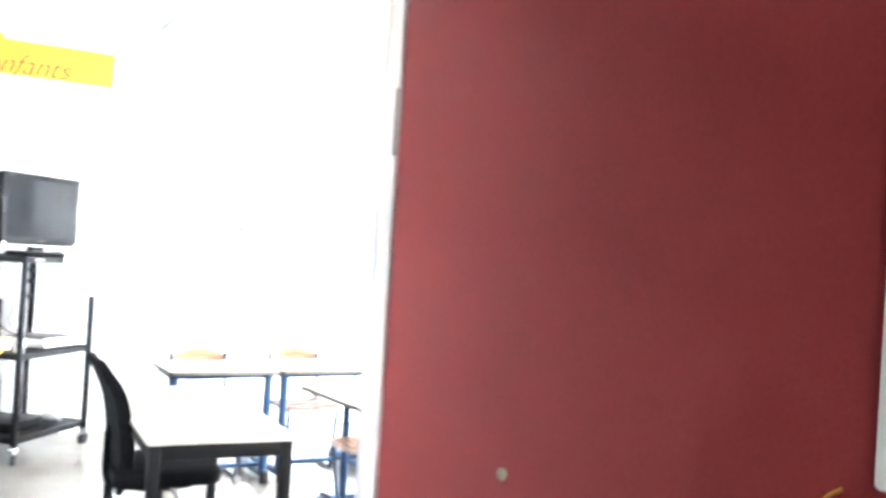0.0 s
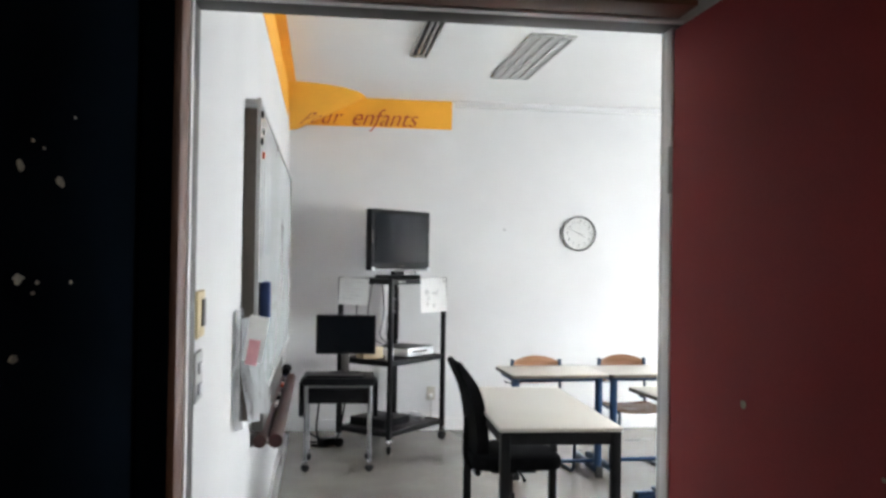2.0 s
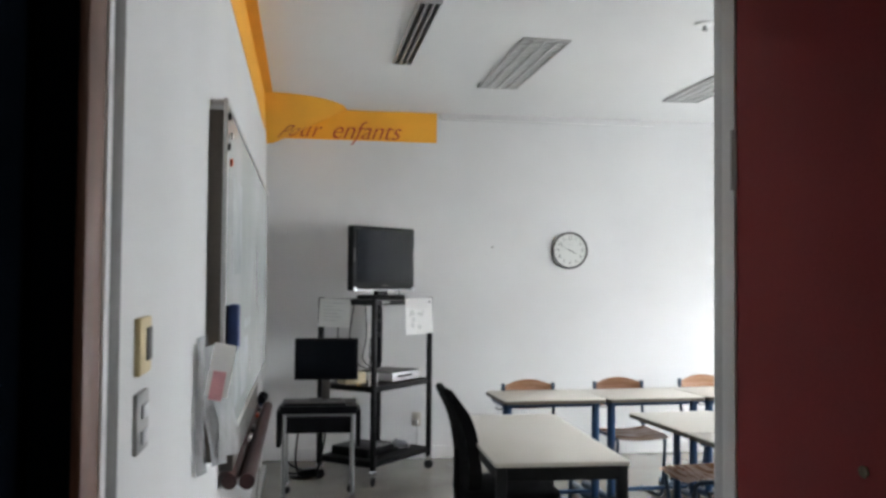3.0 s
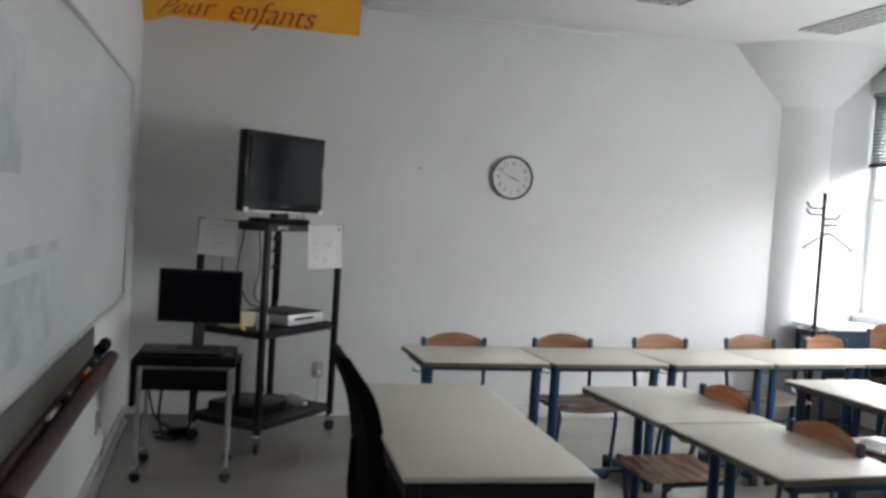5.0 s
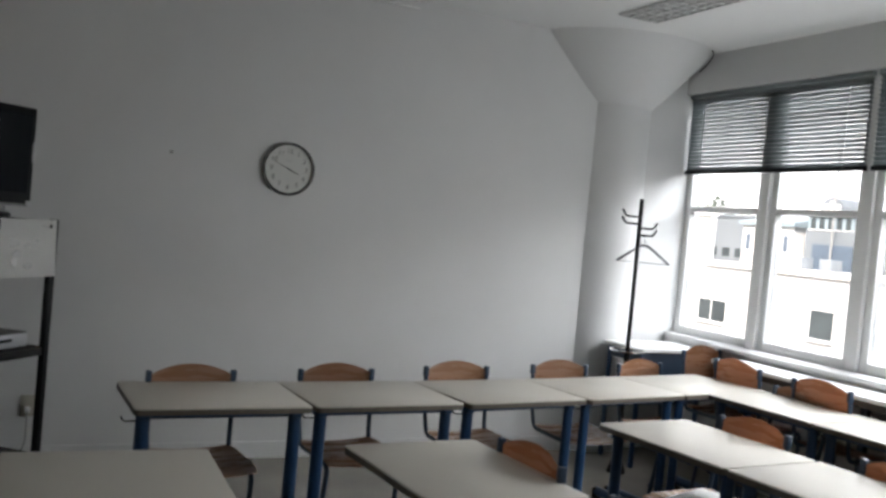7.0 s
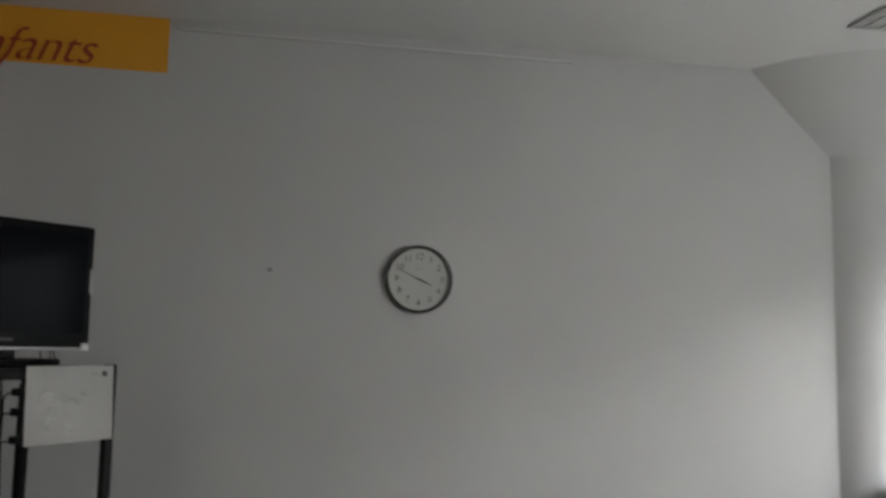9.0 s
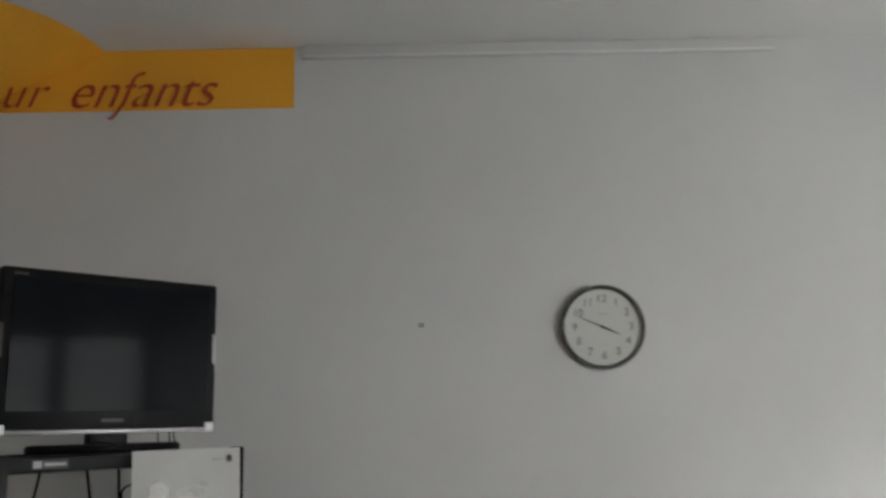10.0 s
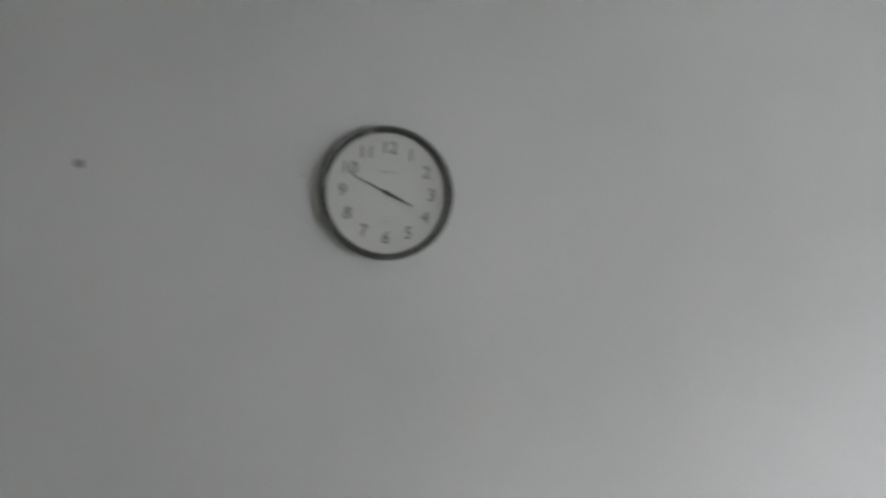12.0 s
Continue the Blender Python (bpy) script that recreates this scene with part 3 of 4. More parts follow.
tagged(part("sticker", B(1.879, 1.900, W - 0.002, W, 1.753, 1.770, bev=0.0008), M_GREYP), "tiny grey sticker that remains on the wall", "sticker")
tagged(part("nail", T([(2.372, W, 1.768), (2.372, W - 0.006, 1.768)], 0.0025, 8), M_GREYP), "tiny nail in the wall beside the clock", "nail")

# ---- ceiling fittings ----
def troffer(x, y0, y1, w=0.29):
    o = thing("ceiling_light", (x, (y0 + y1) / 2, H), 0, "recessed fluorescent ceiling light, switched off, with a ribbed diffuser", "ceiling light", "ceiling lights")
    L = (y1 - y0) / 2
    bm = bmesh.new()
    for a in ((-w / 2, -w / 2 + 0.014, -L, L), (w / 2 - 0.014, w / 2, -L, L), (-w / 2 + 0.014, w / 2 - 0.014, -L, -L + 0.014), (-w / 2 + 0.014, w / 2 - 0.014, L - 0.014, L)):
        box(bm, *a, -0.012, 0.0, bev=0.002)
    part("frame", bm, M_STEELG, o)
    part("diffuser", B(-w / 2 + 0.014, w / 2 - 0.014, -L + 0.014, L - 0.014, -0.003, -0.0015), M_LOUVRE, o)
    n = 18
    first = None
    for i in range(n + 1):
        m = pose(0, -L + 0.018 + (2 * L - 0.036) * i / n, 0)
        if first is None:
            first = part("louvre", B(-w / 2 + 0.015, w / 2 - 0.015, -0.002, 0.002, -0.012, -0.003), M_DIFF, o, smooth=False)
            first.matrix_basis = m
        else:
            share("louvre", first, o, m)
    for x in (-w / 4, 0.0, w / 4):
        part("spine", B(x - 0.005, x + 0.005, -L + 0.015, L - 0.015, -0.013, -0.003), M_DIFF, o, smooth=False)
    return o


troffer(1.685, 4.56, 5.90)
troffer(3.18, 4.74, 6.12)
troffer(4.50, 4.95, 6.33)
troffer(3.18, 1.6, 2.98)
troffer(4.50, 1.8, 3.18)

# unseen fixture added round the corridor's fill lamp, with a glowing diffuser
cl = thing("corridor_ceiling_light", (0.35, -1.2, 2.6), 90, "unseen ceiling light added in the corridor to brighten the red door", "ceiling light")
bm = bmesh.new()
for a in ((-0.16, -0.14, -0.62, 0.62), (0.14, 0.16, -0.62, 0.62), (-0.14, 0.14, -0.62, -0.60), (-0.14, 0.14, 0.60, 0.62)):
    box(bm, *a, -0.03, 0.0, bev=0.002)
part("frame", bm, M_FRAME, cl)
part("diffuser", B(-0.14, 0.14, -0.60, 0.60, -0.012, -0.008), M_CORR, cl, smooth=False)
slot = thing("air_slot", (0.92, 4.62, H), 0, "long dark slotted air outlet in the ceiling", "air vent")
part("backing", B(-0.055, 0.055, -0.65, 0.64, -0.004, -0.002), M_BLACKM, slot)
for x in (-0.058, -0.018, 0.018, 0.050):
    part("slat", B(x, x + 0.010, -0.65, 0.64, -0.022, -0.004, bev=0.002), M_ALU, slot)
for y in (-0.655, 0.64):
    part("end", B(-0.06, 0.062, y, y + 0.012, -0.022, -0.002, bev=0.002), M_ALU, slot)

det = thing("sprinkler", (2.435, 4.11, H), 0, "small white ceiling sprinkler head with a round collar", "sprinkler")
bm = bmesh.new()
lathe(bm, [(0.0, 0.0), (0.055, 0.0), (0.050, -0.010), (0.022, -0.016), (0.0, -0.016)], 28)
part("collar", bm, M_FRAME, det)
bm = bmesh.new()
lathe(bm, [(0.0, -0.016), (0.010, -0.016), (0.008, -0.035), (0.017, -0.038), (0.017, -0.041), (0.0, -0.042)], 16)
part("nozzle", bm, M_GREYP, det)
tagged(part("cable", T(rounded([(5.40, 6.66, H - 0.008), (5.47, 6.72, H - 0.02), (5.49, 6.80, H - 0.07), (5.47, 6.86, H - 0.12)], 0.04), 0.005, 8), M_DARKG), "short dark cable loop under the column head", "cable")

# ---- windows ----
def window(i, y0, y1):
    w = thing("window_%d" % i, (0, 0, 0), 0, "white painted sash window with two panes", kind="structure")
    x0, x1 = XR + 0.09, XR + 0.15
    part("window_frame", B(x0, x1, y0, y0 + 0.05, WZ0, WZ1, bev=0.004), M_FRAME, w)
    part("window_frame", B(x0, x1, y1 - 0.05, y1, WZ0, WZ1, bev=0.004), M_FRAME, w)
    part("window_frame", B(x0, x1, y0 + 0.05, y1 - 0.05, WZ0, WZ0 + 0.06, bev=0.004), M_FRAME, w)
    part("window_frame", B(x0, x1, y0 + 0.05, y1 - 0.05, WZ1 - 0.05, WZ1, bev=0.004), M_FRAME, w)
    part("transom", B(x0, x1, y0 + 0.05, y1 - 0.05, 1.76, 1.80, bev=0.004), M_FRAME, w)
    for z0, z1 in ((WZ0 + 0.06, 1.76), (1.80, WZ1 - 0.05)):
        p = part("pane", B(x0 + 0.025, x0 + 0.030, y0 + 0.05, y1 - 0.05, z0, z1), M_GLASS, w, smooth=False)
        p.visible_shadow = False
    return w


M_GLASS = bpy.data.materials.new("window_glass")
M_GLASS.use_nodes = True
g = M_GLASS.node_tree.nodes["Principled BSDF"]
g.inputs["Transmission Weight"].default_value = 1.0
g.inputs["Roughness"].default_value = 0.0
g.inputs["IOR"].default_value = 1.02
edges = [W] + YWS + [3.025]
for i in range(len(edges) - 1):
    top = edges[i] - (0.0 if i == 0 else 0.035)
    bot = edges[i + 1] + (0.035 if i < len(edges) - 2 else 0.0)
    window(i + 1, bot, top)
for y in YWS:
    structure("trim_post", B(XR + 0.06, XR + 0.20, y - 0.035, y + 0.035, WZ0, WZ1, bev=0.004), M_FRAME, "white painted post between two windows")
structure("window_sill", B(5.43, XR + 0.09, 1.2, 6.46, WZ0 - 0.035, WZ0 - 0.004, bev=0.006), M_FRAME, "white window ledge above the heater casing", smooth=True)
structure("trim_heater_casing", B(5.46, XR, 1.2, 6.40, 0.0, WZ0 - 0.035), M_WALL, "white heater casing under the windows")


def blind(y0, y1):
    b = thing("venetian_blind", (XR + 0.045, 0, 0), 0, "grey aluminium venetian blind drawn a third of the way down", "blind", "window blinds")
    part("head_rail", B(-0.02, 0.02, y0, y1, 2.583, 2.612, bev=0.003), M_SLAT, b)
    part("bottom_rail", B(-0.014, 0.014, y0, y1, 2.030, 2.060, bev=0.004), M_BLACKM, b, "dark bottom rail")
    n = 19
    first = None
    for i in range(n):
        m = pose(0, (y0 + y1) / 2, 2.072 + (2.572 - 2.072) * i / (n - 1), 0, 42, 0)
        if first is None:
            bm = bmesh.new()
            k = 4
            L = (y1 - y0) / 2 - 0.005
            rows = [[bm.verts.new((-0.01575 + 0.0315 * j / k, s * L, 0.0030 * math.sin(math.pi * j / k))) for s in (-1, 1)] for j in range(k + 1)]
            for a, c in zip(rows, rows[1:]):
                bm.faces.new((a[0], a[1], c[1], c[0]))
            bmesh.ops.solidify(bm, geom=list(bm.faces), thickness=0.0006)
            first = part("slat", bm, M_SLAT, b)
            first.matrix_basis = m
        else:
            share("slat", first, b, m)
    for y in (y0 + 0.15, (y0 + y1) / 2, y1 - 0.15):
        part("cord", T([(-0.018, y, 2.04), (-0.018, y, 2.59)], 0.0015, 6), M_GREYP, b)
    return b


blind(5.43, 6.985)
blind(3.84, 5.39)
blind(3.04, 3.80)

# ---- coat stand ----
coat = thing("coat_stand", (4.745, 6.43, 0), 0, "black steel coat stand with bent hooks", "coat stand")
part("pole", T([(0, 0, 0.02), (0, 0, 1.775)], 0.014, 14), M_BLACKM, coat)
bm = bmesh.new()
lathe(bm, [(0.0, 0.0), (0.060, 0.0), (0.060, 0.012), (0.03, 0.10), (0.0, 0.10)], 32)
part("base", bm, M_BLACKM, coat)
part("sleeve", T([(0, 0, 0.10), (0, 0, 0.78)], 0.019, 14), M_BLACKM, coat)
for rz, z in ((185, 1.66), (5, 1.59)):
    for dz in (0.0, 0.045):
        c, s = math.cos(radians(rz)), math.sin(radians(rz))
        pts = [(0, 0, z - dz), (0.120 * c, 0.120 * s, z - dz), (0.152 * c, 0.152 * s, z + 0.040 - dz)]
        part("hook", T(rounded(pts, 0.018), 0.007, 8), M_BLACKM, coat)
bm = bmesh.new()
lathe(bm, [(0.10, 0.79), (0.118, 0.79), (0.118, 0.80), (0.10, 0.80), (0.10, 0.79)], 32)
part("umbrella_ring", bm, M_CHROME, coat, "chromed umbrella ring")
hang = thing("coat_hanger", (4.775, 6.40, 1.475), -39, "grey plastic coat hanger on the coat stand", "coat hanger")
bm = T(rounded([(-0.165, 0, -0.105), (-0.02, 0, 0.005), (0.02, 0, 0.005), (0.165, 0, -0.105)], 0.03), 0.0105, 8, 0.6)
tube(bm, [(-0.165, 0, -0.105), (0.165, 0, -0.105)], 0.003, 6)
part("bow", bm, M_HANGER, hang)
part("hook", T(rounded([(0, 0, 0.0), (0, 0, 0.05), (-0.03, 0, 0.075), (-0.055, 0, 0.06)], 0.02), 0.003, 6), M_CHROME, hang)

# ---- student desks ----
DW, DD, DH = 0.682, 0.515, 0.72


def make_desk(loc, rz, leg=-0.17, back=-0.205, front=0.275):
    """Local x along the width, y towards the sitter; origin on the floor under the middle."""
    d = thing("student_desk", loc, rz, "student desk with beige laminate top and blue steel legs", "desk", "student desks")
    bm = bmesh.new()
    prism(bm, round_rect(DW, DD, 0.018), DH - 0.006, DH, "z", bev=0.0015)
    part("tabletop", bm, M_TOP, d)
    bm = bmesh.new()
    prism(bm, round_rect(DW, DD, 0.018), DH - 0.026, DH - 0.0062, "z")
    part("edging", bm, M_EDGE, d, "grey-brown edge of the top")
    for s in (-1, 1):
        x = s * (DW / 2 - 0.045)
        part("upper_rail", B(x - 0.02, x + 0.02, -0.20, 0.18, DH - 0.058, DH - 0.0262, bev=0.004), M_BLUE, d)
        part("leg", T([(x, leg, 0.06), (x, leg - 0.005, DH - 0.03)], 0.027, 16, 0.7), M_BLUE, d)
        part("foot", T([(x, back, 0.055), (x, front, 0.055)], 0.027, 12), M_BLUE, d)
        for y in (back - 0.012, front - 0.012):
            part("foot_cap", B(x - 0.026, x + 0.026, y, y + 0.025, 0.0, 0.078, bev=0.008), M_RUBBER, d, "black rubber foot cap")
    part("cross_beam", B(-DW / 2 + 0.06, DW / 2 - 0.06, -0.165, -0.13, DH - 0.06, DH - 0.027, bev=0.004), M_BLUE, d)
    part("low_beam", T([(-DW / 2 + 0.055, -0.105, 0.10), (DW / 2 - 0.055, -0.105, 0.10)], 0.014, 10), M_BLUE, d)
    part("bag_hook", T(rounded([(-DW / 2 + 0.035, -0.17, 0.655), (-DW / 2 - 0.025, -0.17, 0.655), (-DW / 2 - 0.035, -0.17, 0.675)], 0.01), 0.004, 6), M_CHROME, d)
    return d


# ---- student chairs ----
def make_chair(loc, rz):
    """Local -y is the way the sitter looks; the back stands at y = 0.19."""
    c = thing("student_chair", loc, rz, "plywood school chair with a blue tube frame", "chair", "student chairs")
    bm = bmesh.new()
    n, m_ = 8, 6
    rows = []
    for j in range(m_ + 1):
        v = j / m_
        y = -0.20 + 0.37 * v
        row = []
        for i in range(n + 1):
            u = i / n * 2 - 1
            half = 0.185 + 0.012 * math.sin(math.pi * v)
            z = 0.438 + 0.012 * u * u - 0.010 * math.sin(math.pi * v) - 0.022 * max(0, 0.3 - v) ** 2 / 0.09
            row.append(bm.verts.new((half * u * (1 - 0.06 * (v > 0.95)), y, z)))
        rows.append(row)
    for a, b in zip(rows, rows[1:]):
        for i in range(n):
            bm.faces.new((a[i], a[i + 1], b[i + 1], b[i]))
    bmesh.ops.solidify(bm, geom=list(bm.faces), thickness=0.010)
    part("seat", bm, M_PLY, c)
    bm = bmesh.new()
    n = 14
    cols = []
    for i in range(n + 1):
        u = i / n * 2 - 1
        top = 0.748 + 0.046 * math.cos(u * math.pi / 2) ** 0.75
        low = 0.600 - 0.010 * math.cos(u * math.pi / 2)
        y0 = 0.205 + 0.022 * (1 - u * u)
        cols.append([bm.verts.new((0.176 * u, y0 + 0.030 * (low + (top - low) * k / 4 - 0.6), low + (top - low) * k / 4)) for k in range(5)])
    for a, b in zip(cols, cols[1:]):
        for k in range(4):
            bm.faces.new((a[k], b[k], b[k + 1], a[k + 1]))
    bmesh.ops.solidify(bm, geom=list(bm.faces), thickness=0.011)
    part("backrest", bm, M_PLY, c)
    for s in (-1, 1):
        x = s * 0.182
        path = [(x, 0.212, 0.762), (x, 0.195, 0.58), (x * 0.95, 0.17, 0.425), (x * 0.95, -0.165, 0.420), (x, -0.10, 0.012), (x, 0.20, 0.012)]
        part("frame_tube", T(rounded(path, 0.05), 0.011, 10), M_TUBE, c)
        part("cap", B(x - 0.012, x + 0.012, 0.198, 0.224, 0.715, 0.769, bev=0.005), M_TUBE, c, "dark blue end cap")
        part("glide", B(x - 0.014, x + 0.014, 0.17, 0.21, 0.0, 0.02, bev=0.004), M_RUBBER, c)
    part("cross_tube", T([(-0.173, -0.06, 0.418), (0.173, -0.06, 0.418)], 0.009, 8), M_TUBE, c)
    return c


desk = None
mid_desk = None      # the kind with its legs under the middle
chair = None


def put_desk(x, y, rz, middle=False):
    global desk, mid_desk
    if middle:
        if mid_desk is None:
            mid_desk = make_desk((x, y, 0), rz, 0.03, -0.215, 0.18)
            return mid_desk
        return copy_thing(mid_desk, pose(x, y, 0, 0, 0, rz))
    if desk is None:
        desk = make_desk((x, y, 0), rz)
        return desk
    return copy_thing(desk, pose(x, y, 0, 0, 0, rz))


def put_chair(x, y, rz):
    global chair
    if chair is None:
        chair = make_chair((x, y, 0), rz)
        return chair
    return copy_thing(chair, pose(x, y, 0, 0, 0, rz))


# the row along the far wall, a little askew
px, py = 1.560, 5.655            # the far corner of the row's free end
for turn in (2.0, 4.0, 7.0, 9.0, 9.0):
    c, k = math.cos(radians(turn)), math.sin(radians(turn))
    put_desk(px + 0.341 * c + 0.2575 * k, py + 0.341 * k - 0.2575 * c, turn)
    px, py = px + 0.686 * c, py + 0.686 * k
for x, y, a in ((1.885, 5.455, 5), (2.57, 5.545, 5), (3.265, 5.675, 4), (3.965, 5.785, 3), (4.625, 5.885, 9)):
    put_chair(x, y, a)


def column_of_desks(x, y, turn, n, middle=False):
    """Desks side by side towards the door; x, y is the far corner on the whiteboard's side."""
    c, s = math.cos(radians(turn)), math.sin(radians(turn))
    for i in range(n):
        k = 0.694 * (i + 0.5)
        put_desk(x + 0.2575 * c + k * s, y + 0.2575 * s - k * c, turn - 90, middle)


# desks facing the whiteboard
column_of_desks(2.190, 4.600, 4.0, 2, True)
put_chair(2.52, 4.27, -88)
put_chair(2.525, 3.62, -87)
column_of_desks(3.405, 4.850, 5.0, 3)
put_chair(3.80, 4.57, -88)
put_chair(3.84, 3.86, -87)
put_chair(3.87, 3.20, -85)
# desks by the window
column_of_desks(4.545, 5.475, 3.0, 4)
put_chair(4.83, 5.26, -88)
put_chair(4.88, 4.50, -87)
put_chair(4.90, 3.85, -87)
# larger chairs pushed under the counter along the windows
for x, y, a, k in ((5.255, 5.15, 91, 1.085), (5.255, 5.76, 89, 1.085), (5.285, 6.09, 10, 1.085), (5.255, 4.50, 90, 1.085)):
    copy_thing(chair, pose(x, y, 0, 0, 0, a) @ Matrix.Diagonal((1, 1, k, 1)))
counter = thing("window_counter", (5.295, 4.65, 0), 0, "narrow white counter on grey legs below the windows", "counter")
bm = bmesh.new()
prism(bm, round_rect(0.30, 2.90, 0.012), 0.782, 0.804, "z", bev=0.003)
part("top", bm, M_FRAME, counter)
part("edging", B(-0.146, -0.134, -1.43, 1.43, 0.745, 0.7815, bev=0.003), M_DARKG, counter, "dark front edge strip")
for y in (-1.40, -0.45, 0.50, 1.40):
    part("leg", B(0.09, 0.13, y - 0.02, y + 0.02, 0.0, 0.7815, bev=0.004), M_TUBE, counter)

# white table in the corner behind the coat stand
ct = thing("corner_table", (5.185, 6.69, 0), 1, "white topped table with a blue-grey front panel beside the window", "table")
bm = bmesh.new()
prism(bm, round_rect(0.60, 0.40, 0.02), 0.775, 0.80, "z", bev=0.003)
part("tabletop", bm, M_FRAME, ct)
for sx in (-1, 1):
    for sy in (-1, 1):
        part("leg", T([(sx * 0.26, sy * 0.165, 0.0), (sx * 0.26, sy * 0.165, 0.775)], 0.018, 12), M_BLUE, ct)
    part("side_rail", B(sx * 0.26 - 0.012, sx * 0.26 + 0.012, -0.15, 0.15, 0.700, 0.7745, bev=0.003), M_TUBE, ct)
part("front_panel", B(-0.24, 0.24, -0.172, -0.158, 0.42, 0.7745, bev=0.003), M_TUBE, ct, "blue-grey front panel")

# ---- teacher's table and chair ----
tt = thing("teacher_table", (1.424, 3.925, 0), -1.7, "long beige table with a black steel frame", "table")
bm = bmesh.new()
prism(bm, round_rect(0.585, 1.32, 0.012), 0.704, 0.722, "z", bev=0.002)
part("tabletop", bm, M_TOP, tt)
for sx in (-1, 1):
    part("apron", B(sx * 0.27 - 0.012, sx * 0.27 + 0.012, -0.605, 0.605, 0.645, 0.7035, bev=0.003), M_BLACKM, tt)
    for sy in (-1, 1):
        part("leg", B(sx * 0.262 - 0.022, sx * 0.262 + 0.022, sy * 0.632 - 0.022, sy * 0.632 + 0.022, 0.0, 0.7035, bev=0.004), M_BLACKM, tt)
for sy in (-1, 1):
    part("apron", B(-0.24, 0.24, sy * 0.640 - 0.012, sy * 0.640 + 0.012, 0.645, 0.7035, bev=0.003), M_BLACKM, tt)

tc = thing("teacher_chair", (1.31, 3.95, 0), 0, "black upholstered swivel chair on a star base", "chair")
bm = bmesh.new()
rear = rounded([(-0.215, 0, 0.50), (-0.220, 0, 0.62), (-0.250, 0, 0.80), (-0.325, 0, 0.945)], 0.10, 5)
front = rounded([(-0.293, 0, 0.962), (-0.200, 0, 0.83), (-0.165, 0, 0.66), (-0.155, 0, 0.50)], 0.10, 5)
half = [0.215 - 0.05 * max(0.0, (p.z - 0.84) / 0.12) ** 2 for p in rear + front]
outline = rear + [Vector((-0.317, 0, 0.965))] + front
half.insert(len(rear), 0.16)
sides = [[bm.verts.new((p.x - 0.015 * (1 - u * u), u * h_, p.z)) for p, h_ in zip(outline, half)] for u in (-1.0, -0.6, 0.0, 0.6, 1.0)]
for a, b in zip(sides, sides[1:]):
    for j in range(len(a)):
        bm.faces.new((a[j], a[(j + 1) % len(a)], b[(j + 1) % len(a)], b[j]))
bm.faces.new(sides[0])
bm.faces.new(sides[-1])
bmesh.ops.bevel(bm, geom=[e for f in bm.faces if len(f.verts) > 6 for e in f.edges], offset=0.018, segments=3, affect='EDGES')
part("backrest", bm, M_BLACKF, tc)
bm = bmesh.new()
prism(bm, round_rect(0.47, 0.47, 0.08), 0.415, 0.490, "z", bev=0.024)
part("seat", bm, M_BLACKF, tc)
part("seat_pan", B(-0.12, 0.12, -0.10, 0.10, 0.375, 0.4145, bev=0.008), M_BLACKP, tc)
part("back_support", T(rounded([(0.0, 0, 0.392), (-0.225, 0, 0.392), (-0.245, 0, 0.46), (-0.240, 0, 0.66)], 0.05), 0.022, 12, 0.5), M_BLACKM, tc)
part("knob", T([(-0.205, -0.12, 0.40), (-0.205, -0.17, 0.40)], 0.018, 12), M_BLACKP, tc)
part("lever", T(rounded([(0.02, -0.09, 0.395), (0.02, -0.22, 0.390), (0.02, -0.26, 0.378)], 0.02), 0.008, 8), M_BLACKP, tc)
bm = bmesh.new()
lathe(bm, [(0.0, 0.375), (0.016, 0.375), (0.016, 0.25), (0.026, 0.25), (0.030, 0.075), (0.0, 0.075)], 20)
part("gas_column", bm, M_BLACKM, tc)
for k in range(5):
    a = radians(54 + 72 * k)
    c, d = math.cos(a), math.sin(a)
    arm = part("base_arm", T([(0.0, 0.0, 0.105), (0.10 * c, 0.10 * d, 0.098), (0.255 * c, 0.255 * d, 0.068)], 0.021, 10, 0.8), M_BLACKP, tc)
    bm = bmesh.new()
    lathe(bm, [(0.0, -0.018), (0.020, -0.018), (0.025, -0.012), (0.025, 0.012), (0.020, 0.018), (0.0, 0.018)], 18)
    bmesh.ops.transform(bm, matrix=pose(0.250 * c, 0.250 * d, 0.025, 90, 0, 54 + 72 * k + 30), verts=bm.verts)
    part("castor", bm, M_RUBBER, arm)

# ---- television trolley ----
UA = 49.5
cart = thing("tv_trolley", (0.875, 6.465, 0), UA, "tall black steel television trolley on castors", "trolley")
CU, CV = 0.37, 0.245
for su in (-1, 1):
    for sv in (-1, 1):
        part("post", B(su * CU - 0.017, su * CU + 0.017, sv * CV - 0.017, sv * CV + 0.017, 0.11, 1.34, bev=0.003), M_BLACKM, cart)
        bm = bmesh.new()
        lathe(bm, [(0.0, -0.013), (0.028, -0.013), (0.036, -0.008), (0.036, 0.008), (0.028, 0.013), (0.0, 0.013)], 20)
        bmesh.ops.transform(bm, matrix=pose(su * CU, sv * CV, 0.037, 90, 0, 25 * su * sv), verts=bm.verts)
        cst = part("castor", bm, M_RUBBER, cart)
        part("fork", B(su * CU - 0.020, su * CU + 0.020, sv * CV - 0.018, sv * CV + 0.018, 0.066, 0.112, bev=0.004), M_CHROME, cst, "chromed castor fork")
